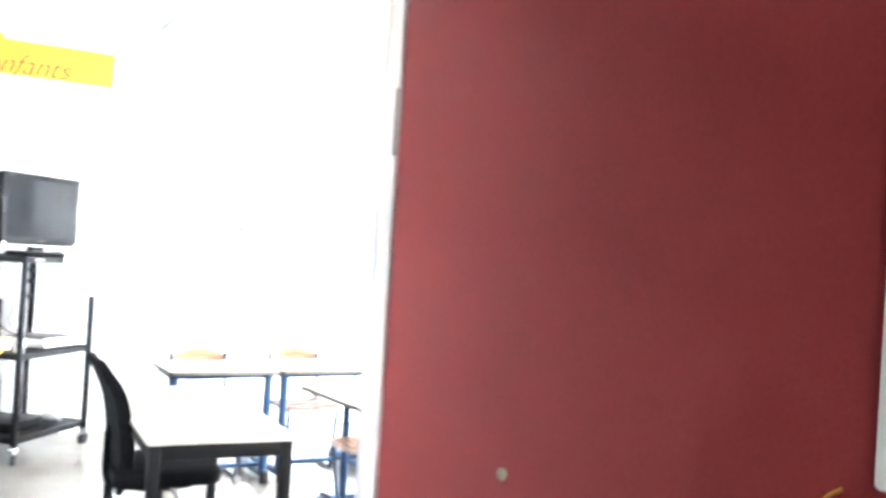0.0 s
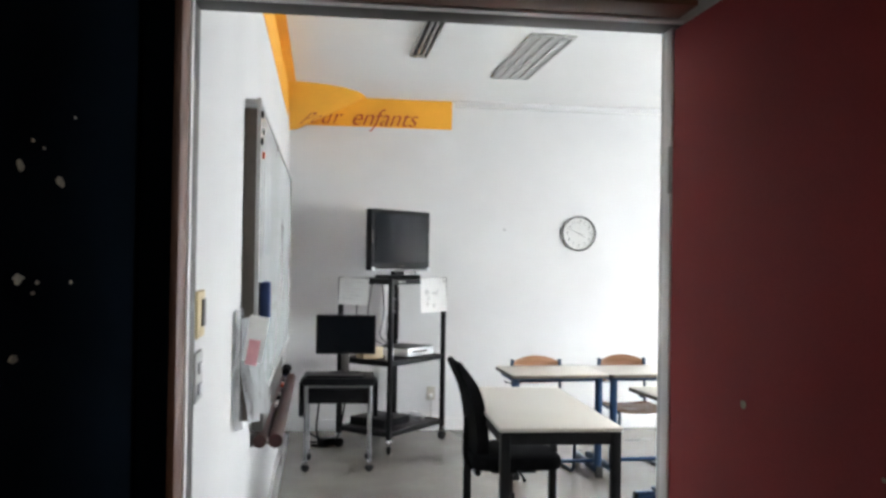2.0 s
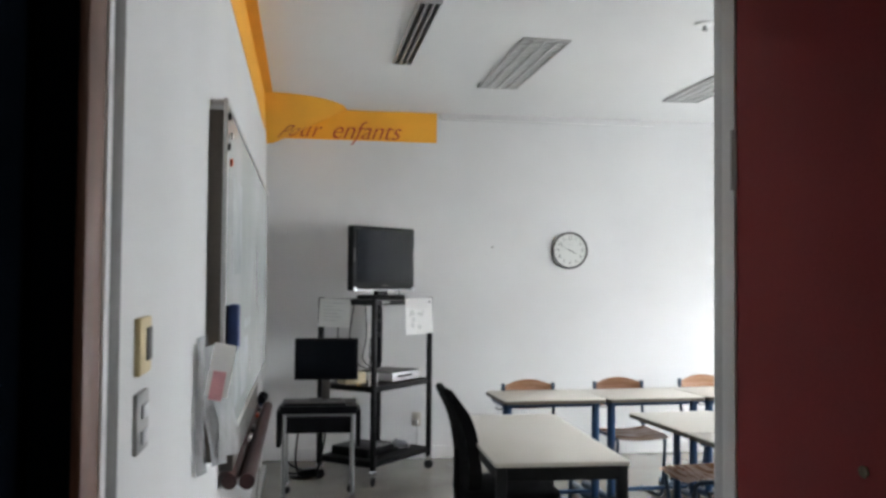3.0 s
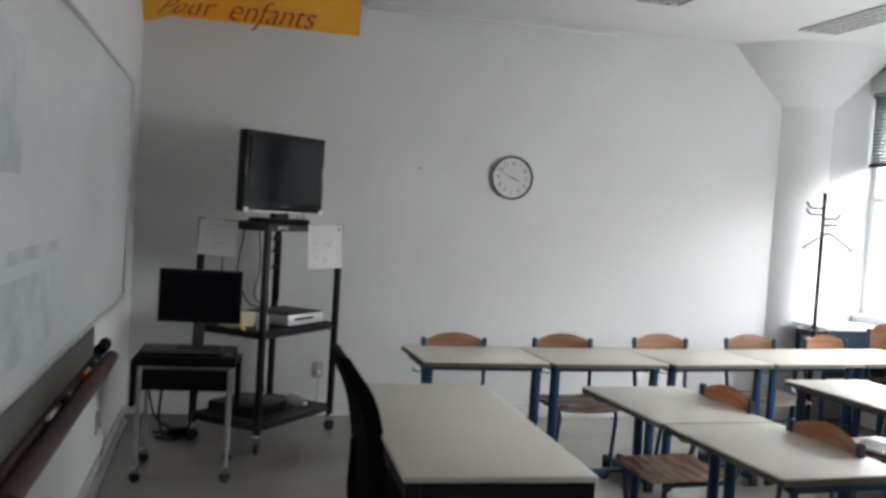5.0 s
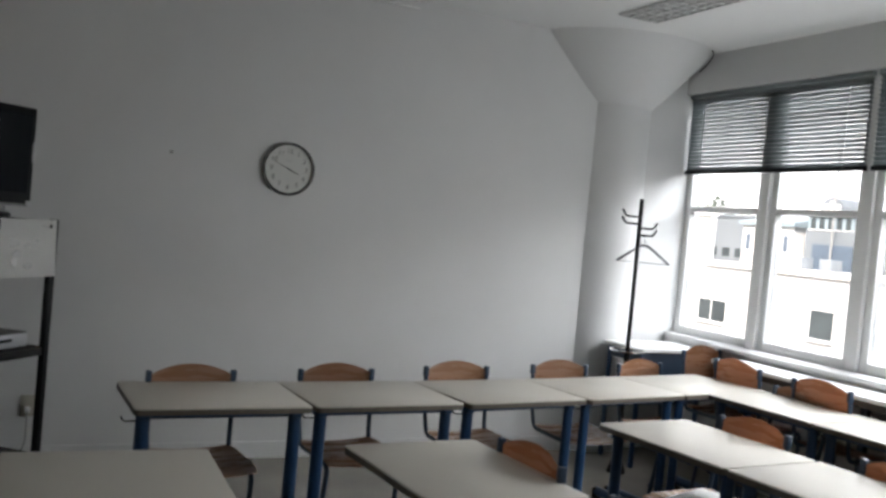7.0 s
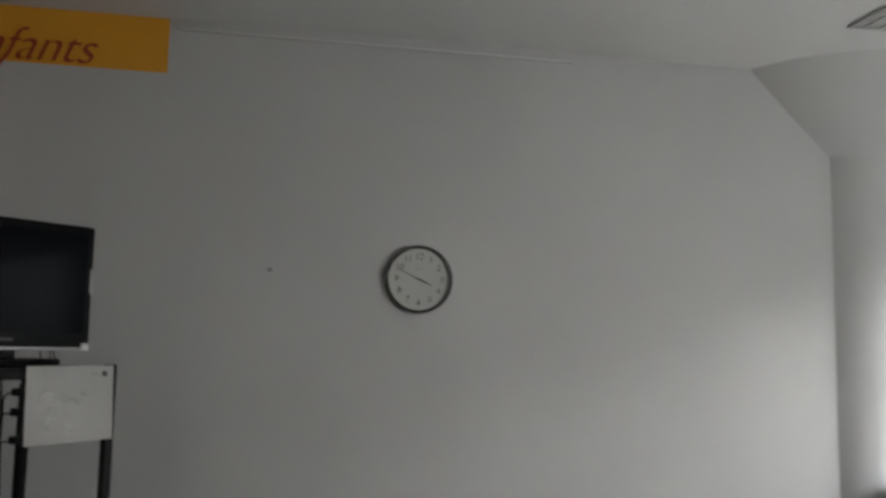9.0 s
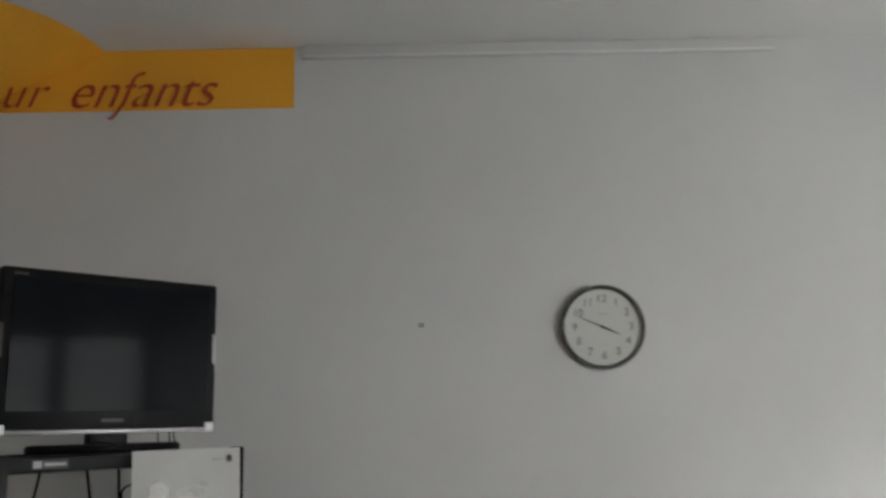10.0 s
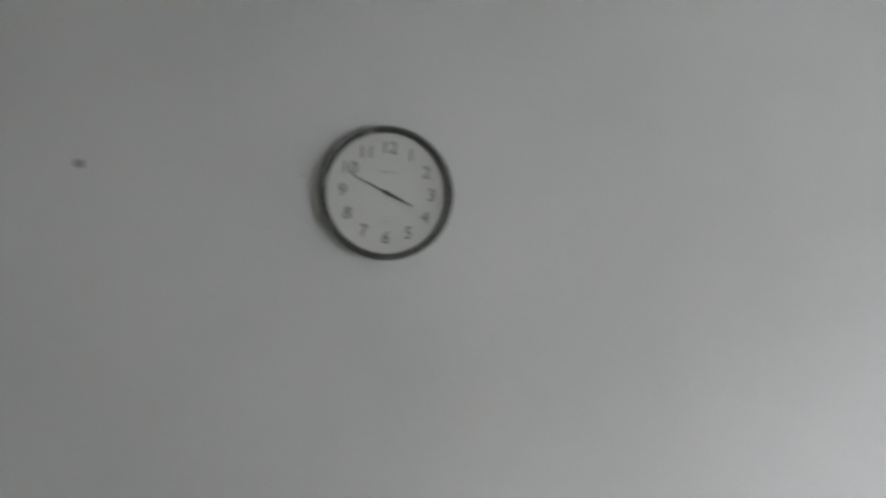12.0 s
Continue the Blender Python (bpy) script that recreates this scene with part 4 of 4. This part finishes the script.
for z in (0.165, 0.70, 1.325):
    bm = B(-CU, CU, -CV, CV, z - 0.006, z, bev=0.002)
    for a in ((-CU, CU, -CV - 0.004, -CV + 0.004), (-CU, CU, CV - 0.004, CV + 0.004), (-CU - 0.004, -CU + 0.004, -CV, CV), (CU - 0.004, CU + 0.004, -CV, CV)):
        box(bm, *a, z - 0.035, z + 0.006, bev=0.001)
    part("shelf", bm, M_BLACKM, cart)
part("power_strip", B(CU - 0.05, CU - 0.02, CV - 0.05, CV - 0.02, 0.80, 1.25, bev=0.003), M_BLACKP, cart)
for k, z in enumerate((1.22, 1.14, 1.03)):
    part("plug", B(CU - 0.085, CU - 0.048, CV - 0.055, CV - 0.022, z - 0.016, z + 0.016, bev=0.005), M_BLACKP, cart)
    part("plug_cable", T(rounded([(CU - 0.08, CV - 0.04, z), (CU - 0.13 - 0.02 * k, CV - 0.04, z - 0.01), (CU - 0.12, CV - 0.03 + 0.02 * k, z - 0.20), (CU - 0.22 + 0.06 * k, CV - 0.06, 0.72)], 0.07, 6), 0.004, 8), M_BLACKP, cart)

tv = thing("television", (0.925, 6.503, 1.331), 42.4, "black flat television with a silver lower edge on the trolley", "television")
TW, TZ0, TZ1 = 0.350, 0.062, 0.552
part("cabinet", B(-TW, TW, -0.015, 0.052, TZ0, TZ1, bev=0.012, seg=3), M_BLACKP, tv)
part("screen", B(-TW + 0.035, TW - 0.035, -0.004, 0.004, -0.195, 0.195, m=pose(0, -0.0165, (TZ0 + TZ1) / 2 + 0.015, 1.0)), M_SCREEN, tv, smooth=False)
part("lower_trim", B(-TW + 0.004, TW - 0.004, -0.020, -0.006, TZ0 - 0.004, TZ0 + 0.010, bev=0.003), M_LEGM, tv, "silver lower trim")
for s in (-1, 1):
    part("corner_trim", B(s * (TW - 0.022) - 0.014, s * (TW - 0.022) + 0.014, -0.022, -0.010, TZ0 - 0.002, TZ0 + 0.026, bev=0.003), M_SILVER, tv)
    part("speaker_slit", B(s * (TW - 0.010) - 0.005, s * (TW - 0.010) + 0.005, -0.0185, -0.012, TZ0 + 0.22, TZ0 + 0.32, bev=0.002), M_SILVER if s > 0 else M_DARKG, tv)
part("maker_mark", B(-0.035, 0.035, -0.0175, -0.0148, TZ0 + 0.032, TZ0 + 0.042), M_DARKG, tv)
part("maker_mark", B(-TW + 0.035, -TW + 0.075, -0.0175, -0.0148, TZ1 - 0.024, TZ1 - 0.017), M_DARKG, tv)
for k, (xa, xb) in enumerate(((0.17, 0.19), (0.21, 0.225), (0.225, 0.26))):
    part("cable", T(rounded([(xa, 0.03, TZ0 + 0.01), (xa + 0.005, 0.03, TZ0 - 0.03), (xb, 0.05, 0.004), (xb + 0.03, 0.12, 0.002)], 0.02), 0.0025, 6), M_BLACKP, tv)
part("neck", B(-0.06, 0.06, 0.0, 0.05, 0.012, TZ0 + 0.02, bev=0.006), M_BLACKP, tv)
bm = bmesh.new()
prism(bm, [(0.24 * math.cos(a) , 0.02 + 0.125 * math.sin(a)) for a in [2 * math.pi * k / 36 for k in range(36)]], 0.0, 0.028, "z", bev=0.011)
part("stand", bm, M_BLACKP, tv)


def cart_at(u, v, z):
    return (0.875 + u * math.cos(radians(UA)) - v * math.sin(radians(UA)), 6.465 + u * math.sin(radians(UA)) + v * math.cos(radians(UA)), z)


def hung_paper(loc, rz, w, h, label, lines, seed):
    p = thing("paper_sheet", loc, rz, label, "paper", "papers on the trolley")
    bm = bmesh.new()
    n = 6
    rows = [[bm.verts.new((-w / 2 + w * i / n, -0.004 * math.sin(math.pi * i / n) - 0.003 * k, -h * k / 4)) for i in range(n + 1)] for k in range(5)]
    for a, b in zip(rows, rows[1:]):
        for i in range(n):
            bm.faces.new((a[i], a[i + 1], b[i + 1], b[i]))
    bmesh.ops.solidify(bm, geom=list(bm.faces), thickness=0.001)
    part("sheet", bm, M_PAPER, p)
    rnd = random.Random(seed)
    if not lines:                  # a pale map: a few faint patches, a few lines and a dark square in the corner
        def on(x, z):
            return -0.004 * math.sin(math.pi * (x / w + 0.5)) + 0.012 * z / h
        for k in range(9):
            cx, cz, r_ = w * (0.62 * rnd.random() - 0.34), -h * (0.22 + 0.62 * rnd.random()), 0.014 + 0.022 * rnd.random()
            bm = bmesh.new()
            prism(bm, [(cx + r_ * (0.6 + 0.8 * rnd.random()) * math.cos(a), cz + 0.6 * r_ * (0.6 + 0.8 * rnd.random()) * math.sin(a)) for a in [2 * math.pi * j / 9 for j in range(9)]], on(cx, cz) - 0.0022, on(cx, cz) - 0.0006, "y")
            part("map_patch", bm, M_PALEINK, p, smooth=False)
        part("print_mark", B(w * 0.36, w * 0.41, -0.0055, -0.0012, -0.040, -0.022), M_DARKG, p, "small dark square mark", smooth=False)
        part("print_bar", B(w * 0.22, w * 0.33, -0.0060, -0.0012, -0.034, -0.030), M_PRINT, p, smooth=False)
    for k in range(lines):
        z = -h * (0.16 + 0.72 * k / lines)
        x0 = -w * 0.36 + 0.02 * rnd.random()
        part("print_bar", B(x0, x0 + w * (0.35 + 0.35 * rnd.random()), -0.019, -0.0165, z - 0.002, z + 0.002), M_PRINT, p, smooth=False)
    return p


hung_paper(cart_at(CU - 0.192, -CV - 0.021, 1.338), UA, 0.375, 0.275, "white printed sheet taped to the trolley's top shelf", 0, 1)
hung_paper(cart_at(-CU - 0.021, 0.10, 1.335), UA - 90, 0.29, 0.21, "white printed notice taped to the trolley's side", 6, 2)
plate_m = Matrix.Translation(cart_at(-0.24, -CV - 0.005, 1.312)) @ pose(0, 0, 0, 0, 0, UA)
lab = part("label_plate", B(-0.05, 0.05, -0.002, 0.0, -0.012, 0.012), M_DARKG)
lab.matrix_world = plate_m
tagged(lab, "small dark label with pale bars on the trolley shelf", "label")
part("emblem", B(-0.046, -0.024, -0.004, -0.0022, -0.009, 0.009), M_GREYP, lab, "pale square emblem", smooth=False)
part("print_bar", B(-0.016, 0.044, -0.004, -0.0022, -0.004, 0.004), M_GREYP, lab, "pale printed bar", smooth=False)

dvd = thing("video_player", cart_at(0.16, -0.02, 0.707), UA, "silver video player on the trolley's middle shelf", "video player")
part("case", B(-0.20, 0.17, -0.16, 0.16, 0.0, 0.065, bev=0.006), M_SILVER, dvd)
part("slot", B(-0.14, 0.06, -0.163, -0.158, 0.030, 0.045), M_BLACKP, dvd)
part("top_panel", B(-0.202, 0.172, -0.150, 0.162, 0.063, 0.070, bev=0.002), M_DARKG, dvd)
bx = tagged(part("cardboard_box", B(-0.10, 0.08, -0.05, 0.06, 0, 0.085, bev=0.003), M_BEIGEBOX), "beige box on the trolley's middle shelf", "box")
bx.matrix_world = Matrix.Translation(cart_at(-0.26, 0.02, 0.707)) @ pose(0, 0, 0, 0, 0, UA - 20)
cup = bmesh.new()
lathe(cup, [(0.0, 0.0), (0.030, 0.0), (0.036, 0.09), (0.033, 0.09), (0.028, 0.006), (0.0, 0.006)], 28)
cup = tagged(part("paper_cup", cup, M_PAPER), "white paper cup on the trolley's middle shelf", "cup")
cup.matrix_world = Matrix.Translation(cart_at(-0.29, -0.18, 0.707))
tagged(part("pilot_light", B(-0.0025, 0.0025, -0.0025, 0.0025, 0, 0.007, bev=0.001, m=Matrix.Translation(cart_at(-0.36, -0.10, 0.707))), M_LED), "small amber pilot light of a charger on the trolley", "pilot light")
pc = thing("computer_case", cart_at(-0.12, 0.03, 0.172), UA, "black computer case lying on the trolley's bottom shelf", "computer")
part("case", B(-0.17, 0.17, -0.17, 0.17, 0, 0.065, bev=0.006), M_BLACKP, pc)
bm = bmesh.new()
lathe(bm, [(0.0, 0.0), (0.032, 0.0), (0.034, 0.10), (0.014, 0.15), (0.014, 0.17), (0.0, 0.17)], 20)
bmesh.ops.transform(bm, matrix=Matrix.Translation(cart_at(0.20, -0.05, 0.207)) @ pose(0, 0, 0, 90, 0, 30), verts=bm.verts)
tagged(part("plastic_bottle", bm, M_PLASTIC), "clear plastic bottle lying on the trolley's bottom shelf", "bottle")

# cables behind the trolley
CAB = [
    [cart_at(-0.05, 0.18, 1.30), cart_at(-0.10, 0.20, 1.0), cart_at(0.0, 0.17, 0.80), cart_at(0.10, 0.12, 0.775)],
    [cart_at(0.10, 0.19, 1.30), cart_at(0.16, 0.21, 1.02), cart_at(0.10, 0.22, 0.84), cart_at(0.14, 0.14, 0.775)],
    [cart_at(0.22, 0.20, 1.31), cart_at(0.25, 0.22, 1.05), cart_at(0.26, 0.21, 0.74), cart_at(0.22, 0.22, 0.45), cart_at(0.25, 0.20, 0.20)],
    [cart_at(-0.20, 0.16, 1.30), cart_at(-0.26, 0.20, 1.02), cart_at(-0.16, 0.10, 0.82), cart_at(-0.22, 0.06, 0.80)],
]
for c in CAB:
    tagged(part("power_cable", T(rounded(c, 0.12, 8), 0.0045, 8), M_BLACKP), "thin black cable hanging behind the trolley", "cable", "trolley cables")

# ---- computer table ----
ctab = thing("computer_table", (0.43, 5.70, 0), -2, "small black computer table with chromed legs on castors", "computer table")
part("top", B(-0.250, 0.250, -0.205, 0.20, 0.600, 0.65, bev=0.006), M_BLACKP, ctab)
part("keyboard_shelf", B(-0.215, 0.215, -0.17, 0.14, 0.47, 0.575, bev=0.006), M_BLACKP, ctab)
for sx in (-1, 1):
    part("side_wing", B(sx * 0.262 - 0.015, sx * 0.262 + 0.015, -0.12, 0.18, 0.37, 0.615, bev=0.010), M_BLACKP, ctab)
    pts = [(sx * 0.222, -0.18, 0.07), (sx * 0.222, -0.18, 0.60), (sx * 0.222, 0.18, 0.60), (sx * 0.222, 0.18, 0.07)]
    part("leg", T(rounded(pts, 0.03), 0.012, 10), M_LEGM, ctab)
    for sy in (-1, 1):
        bm = bmesh.new()
        lathe(bm, [(0.0, -0.011), (0.022, -0.011), (0.028, -0.006), (0.028, 0.006), (0.022, 0.011), (0.0, 0.011)], 18)
        bmesh.ops.transform(bm, matrix=pose(sx * 0.222, sy * 0.18, 0.029, 90, 0, 20 * sx), verts=bm.verts)
        cs = part("castor", bm, M_RUBBER, ctab)
        part("fork", B(sx * 0.222 - 0.016, sx * 0.222 + 0.016, sy * 0.18 - 0.014, sy * 0.18 + 0.014, 0.048, 0.085, bev=0.003), M_CHROME, cs)
part("front_rail", T([(-0.222, -0.18, 0.595), (0.222, -0.18, 0.595)], 0.010, 10), M_LEGM, ctab)
mon = thing("computer_monitor", (0.475, 5.74, 0.65), -3, "black flat computer monitor on its stand", "monitor")
part("housing", B(-0.215, 0.215, -0.015, 0.035, 0.145, 0.428, bev=0.008), M_BLACKP, mon)
part("screen", B(-0.198, 0.198, -0.0175, -0.010, 0.165, 0.412), M_SCREEN, mon, smooth=False)
part("neck", B(-0.028, 0.028, 0.0, 0.030, 0.010, 0.20, bev=0.006), M_DARKG, mon)
part("foot", B(-0.11, 0.11, -0.08, 0.09, 0.0, 0.014, bev=0.005), M_BLACKP, mon)
kb = thing("keyboard", (0.40, 5.56, 0.65), -1, "black computer keyboard on the computer table", "keyboard")
part("body", B(-0.20, 0.20, -0.055, 0.055, 0.0, 0.018, bev=0.005), M_BLACKP, kb)
for r_ in range(4):
    part("key_row", B(-0.188, 0.188, -0.046 + r_ * 0.024, -0.026 + r_ * 0.024, 0.018, 0.023, bev=0.002), M_DARKG, kb)
ms = tagged(part("computer_mouse", B(-0.028, 0.028, -0.045, 0.045, 0, 0.030, bev=0.012, seg=3), M_DARKG), "dark computer mouse beside the keyboard", "mouse")
ms.matrix_world = pose(0.625, 5.56, 0.65, 0, 0, 8)
FC = [[(0.50, 5.85, 0.55), (0.46, 6.00, 0.25), (0.42, 6.30, 0.02), (0.50, 6.42, 0.012), (0.46, 6.56, 0.012), (0.34, 6.52, 0.02), (0.30, 6.42, 0.012)],
      [(0.30, 5.88, 0.50), (0.27, 6.05, 0.20), (0.30, 6.28, 0.012), (0.42, 6.36, 0.018), (0.48, 6.50, 0.012)],
      [(0.24, 6.36, 0.012), (0.36, 6.28, 0.015), (0.46, 6.40, 0.03), (0.36, 6.52, 0.035), (0.26, 6.42, 0.02), (0.34, 6.34, 0.02)],
      [(0.14, 6.80, 0.30), (0.20, 6.70, 0.05), (0.30, 6.58, 0.012), (0.42, 6.46, 0.03), (0.32, 6.36, 0.03), (0.22, 6.48, 0.012)]]
for c in FC:
    tagged(part("floor_cable", T(rounded(c, 0.09, 8), 0.007, 8), M_BLACKP), "black cable lying in loops on the floor", "cable", "floor cables")
ps = thing("power_adapter", (0.37, 6.43, 0), 25, "black power adapter lying among cables on the floor", "power adapter")
part("case", B(-0.06, 0.06, -0.035, 0.035, 0.0, 0.055, bev=0.008), M_BLACKP, ps)

# things on a seat and desk
# white slab drawn for the window's bright reflection in the varnished seat
seat_sheen = tagged(part("seat_reflection", B(-0.15, 0.15, -0.105, 0.105, 0, 0.014, bev=0.004), M_PAPER), "white slab on a chair seat in place of the window's reflection", "paper")
seat_sheen.matrix_world = pose(3.79, 4.58, 0.445, 0, 0, 20)

# ---- outside ----
structure("backdrop", B(320, 320.5, -400, 700, -20, 260), M_OVERCAST, "plain white overcast sky far behind the town")
structure("ground", B(5.95, 400, -300, 400, -8.2, -8.0), M_GROUND, "grey asphalt ground far below the windows")


def block(name, x0, x1, y0, y1, z0, z1, material, label, rows_, cols, ww, wh, zoff, face="x", parapet=0.25):
    b = thing(name, ((x0 + x1) / 2, (y0 + y1) / 2, z0), 0, label, "building")
    hx, hy = (x1 - x0) / 2, (y1 - y0) / 2
    part("wall", B(-hx, hx, -hy, hy, 0, z1 - z0), material, b, smooth=False)
    part("roof", B(-hx - 0.1, hx + 0.1, -hy - 0.1, hy + 0.1, z1 - z0, z1 - z0 + parapet, bev=0.03), material, b)
    for r_ in range(rows_):
        for c_ in range(cols):
            y = -hy + 2 * hy * (c_ + 0.5) / cols
            z = zoff + r_ * wh * 2.0
            w = part("window", B(-hx - 0.05, -hx + 0.05, y - ww / 2, y + ww / 2, z, z + wh), M_WINB, b, smooth=False)
            part("frame", B(-hx - 0.08, -hx - 0.052, y - ww / 2 - 0.05, y + ww / 2 + 0.05, z - 0.08, z - 0.0), material, w, smooth=False)
    return b


def framed_window(parent, x, y, z, w, h, material=None, bars=1):
    """A recessed-looking window on a wall that faces the classroom: dark glass, a sill and glazing bars."""
    glass = part("window", B(x - 0.03, x + 0.05, y - w / 2, y + w / 2, z, z + h), material or M_WINB, parent, smooth=False)
    part("sill", B(x - 0.12, x - 0.0305, y - w / 2 - 0.06, y + w / 2 + 0.06, z - 0.08, z), M_WHITEB, glass, smooth=False)
    for k in range(bars):
        yb = y - w / 2 + w * (k + 1) / (bars + 1)
        part("glazing_bar", B(x - 0.06, x - 0.0305, yb - 0.012, yb + 0.012, z, z + h), M_FRAME, glass, smooth=False)
    return glass


# the white building across the street: a long low wing and a taller end
low = thing("low_building", (20, 17.6, -8), 0, "long white rendered building across the street", "building")
part("wall", B(0, 14, 0, 20.0, 0, 9.05), M_WHITEB, low, smooth=False)
part("tall_wall", B(0.02, 0.25, 5.2, 20.0, 9.05, 10.55), M_WHITEB, low, smooth=False)
part("roof", B(-0.12, 14.1, -0.1, 5.2, 9.05, 9.19, bev=0.02), M_WHITEB, low)
part("roof", B(-0.06, 0.30, 5.15, 20.1, 10.55, 10.65, bev=0.02), M_WHITEB, low)
framed_window(low, 0, 4.75, 7.42, 1.10, 0.62, bars=1)
framed_window(low, 0, 0.70, 7.46, 0.72, 0.74, bars=0)
framed_window(low, 0, 9.6, 7.42, 1.10, 0.62, bars=1)
for y, z in ((4.75, 4.6), (0.70, 4.6), (9.6, 4.6)):
    framed_window(low, 0, y, z, 0.9, 1.2)
for y in (1.9, 3.2, 4.3):
    part("roof_vent", B(3.0, 3.5, y, y + 0.45, 9.19, 9.55, bev=0.03), M_GREYB, low)

# the white house with narrow dark windows behind it
house = thing("white_house", (50, 47.7, -8), 0, "white house with narrow dark windows", "house")
part("wall", B(0, 8, 0, 4.9, 0, 11.7), M_WHITEB, house, smooth=False)
bm = bmesh.new()
prism(bm, [(-0.3, 11.7), (8.3, 11.7), (8.3, 12.0), (4.0, 12.7), (-0.3, 12.0)], -0.25, 5.15, "y")
part("roof", bm, M_HAZEB, house)
for y in (0.7, 1.8, 3.2, 4.3):
    framed_window(house, 0, y, 9.9, 0.42, 1.15, M_DARKB, 0)
for y in (0.9, 2.4, 3.9):
    framed_window(house, 0, y, 6.8, 0.9, 1.1)

# the hall with an arched gable and a row of tall windows
hall = thing("gabled_hall", (50, 42.0, -8), 0, "blue-grey hall with an arched window gable", "building")
part("wall", B(0, 10, 0, 4.7, 0, 11.6), M_GREYB, hall, smooth=False)
part("upper_wall", B(0.05, 9.9, 0.1, 4.6, 11.6, 12.5), M_HAZEB, hall, smooth=False)
part("cornice", B(-0.15, 10, -0.1, 4.8, 12.5, 12.68, bev=0.03), M_GREYB, hall)
bm = bmesh.new()
prism(bm, [(1.75, 12.68), (3.65, 12.68)] + [(2.7 + 0.95 * math.cos(math.pi * k / 16), 13.0 + 0.85 * math.sin(math.pi * k / 16)) for k in range(17)], 0.0, 6.0, "x")
part("gable", bm, M_GREYB, hall, smooth=False)
for k in range(3):
    part("arch_window", B(-0.04, 0.02, 2.0 + 0.52 * k, 2.36 + 0.52 * k, 12.85, 13.35 + 0.2 * (k == 1)), M_FRAME, hall, smooth=False)
for k in range(6):
    framed_window(hall, 0.05, 0.55 + 0.72 * k, 11.65, 0.40, 0.80, M_WINB, 0)
part("shop_front", B(-0.25, 0.0, 0.5, 3.8, 8.6, 10.6), M_DARKB, hall, smooth=False)
mast = thing("mast", (49, 43.6, -8), 0, "thin grey steel mast beside the hall", "mast")
part("pole", T([(0, 0, 0), (0, 0, 10.0), (0, 0, 17.5)], 0.07, 8), M_GREYP, mast)
part("arm", T([(0, -0.6, 16.2), (0, 0.6, 16.2)], 0.04, 6), M_GREYP, mast)

block("apartment_building", 52, 60, 52.8, 58.5, -8, 4.3, M_GREYB, "grey concrete apartment block", 4, 4, 0.8, 0.7, 5.0)
block("apartment_building", 56, 66, 46.2, 47.6, -8, 3.9, M_HAZEB, "pale bluish building between taller ones", 3, 2, 0.4, 0.7, 7.0)
block("apartment_building", 50, 62, 60, 75, -8, 3.0, M_GREYB, "long grey concrete apartment block", 3, 6, 1.2, 0.8, 4.5)
block("apartment_building", 48, 62, 14, 40.5, -8, 3.2, M_GREYB, "long grey concrete apartment block", 4, 10, 1.2, 0.8, 3.5)


def tree(loc, h, seed):
    rnd = random.Random(seed)
    t = thing("tree", loc, 0, "leafy green street tree beyond the buildings", "tree", "street trees")
    bm = T([(0, 0, 0), (0.05, 0, h * 0.4), (0.0, 0.05, h * 0.75)], 0.16, 8)
    for k in range(6):
        a = rnd.random() * 6.28
        tube(bm, [(0, 0, h * (0.4 + 0.05 * k)), (math.cos(a) * h * 0.14, math.sin(a) * h * 0.14, h * (0.55 + 0.06 * k))], 0.05, 6)
    part("trunk", bm, M_BARK, t)
    bm = bmesh.new()
    for k in range(1500):
        a, u, r_ = rnd.random() * 6.28, rnd.random() * 2 - 1, rnd.random() ** 0.4
        lump = 1 + 0.35 * math.sin(3 * a + seed) * math.cos(4 * u)
        c = Vector((math.cos(a) * math.sqrt(1 - u * u) * r_ * h * 0.13 * lump, math.sin(a) * math.sqrt(1 - u * u) * r_ * h * 0.13 * lump, h * 0.72 + u * r_ * h * 0.28))
        s = 0.16 + 0.14 * rnd.random()
        d1 = Vector((rnd.random() - .5, rnd.random() - .5, rnd.random() - .5)).normalized() * s
        d2 = d1.orthogonal().normalized() * s * 0.6
        bm.faces.new([bm.verts.new(c + d1), bm.verts.new(c + d2), bm.verts.new(c - d1), bm.verts.new(c - d2)])
    part("crown", bm, M_LEAF, t, smooth=False)
    return t


for loc, h, seed in (((60, 66.5, -8), 15.2, 3), ((60, 61.5, -8), 14.0, 5), ((62, 64.5, -8), 12.8, 7), ((63, 60.0, -8), 12.6, 9), ((58, 52.0, -8), 13.6, 11)):
    tree(loc, h, seed)
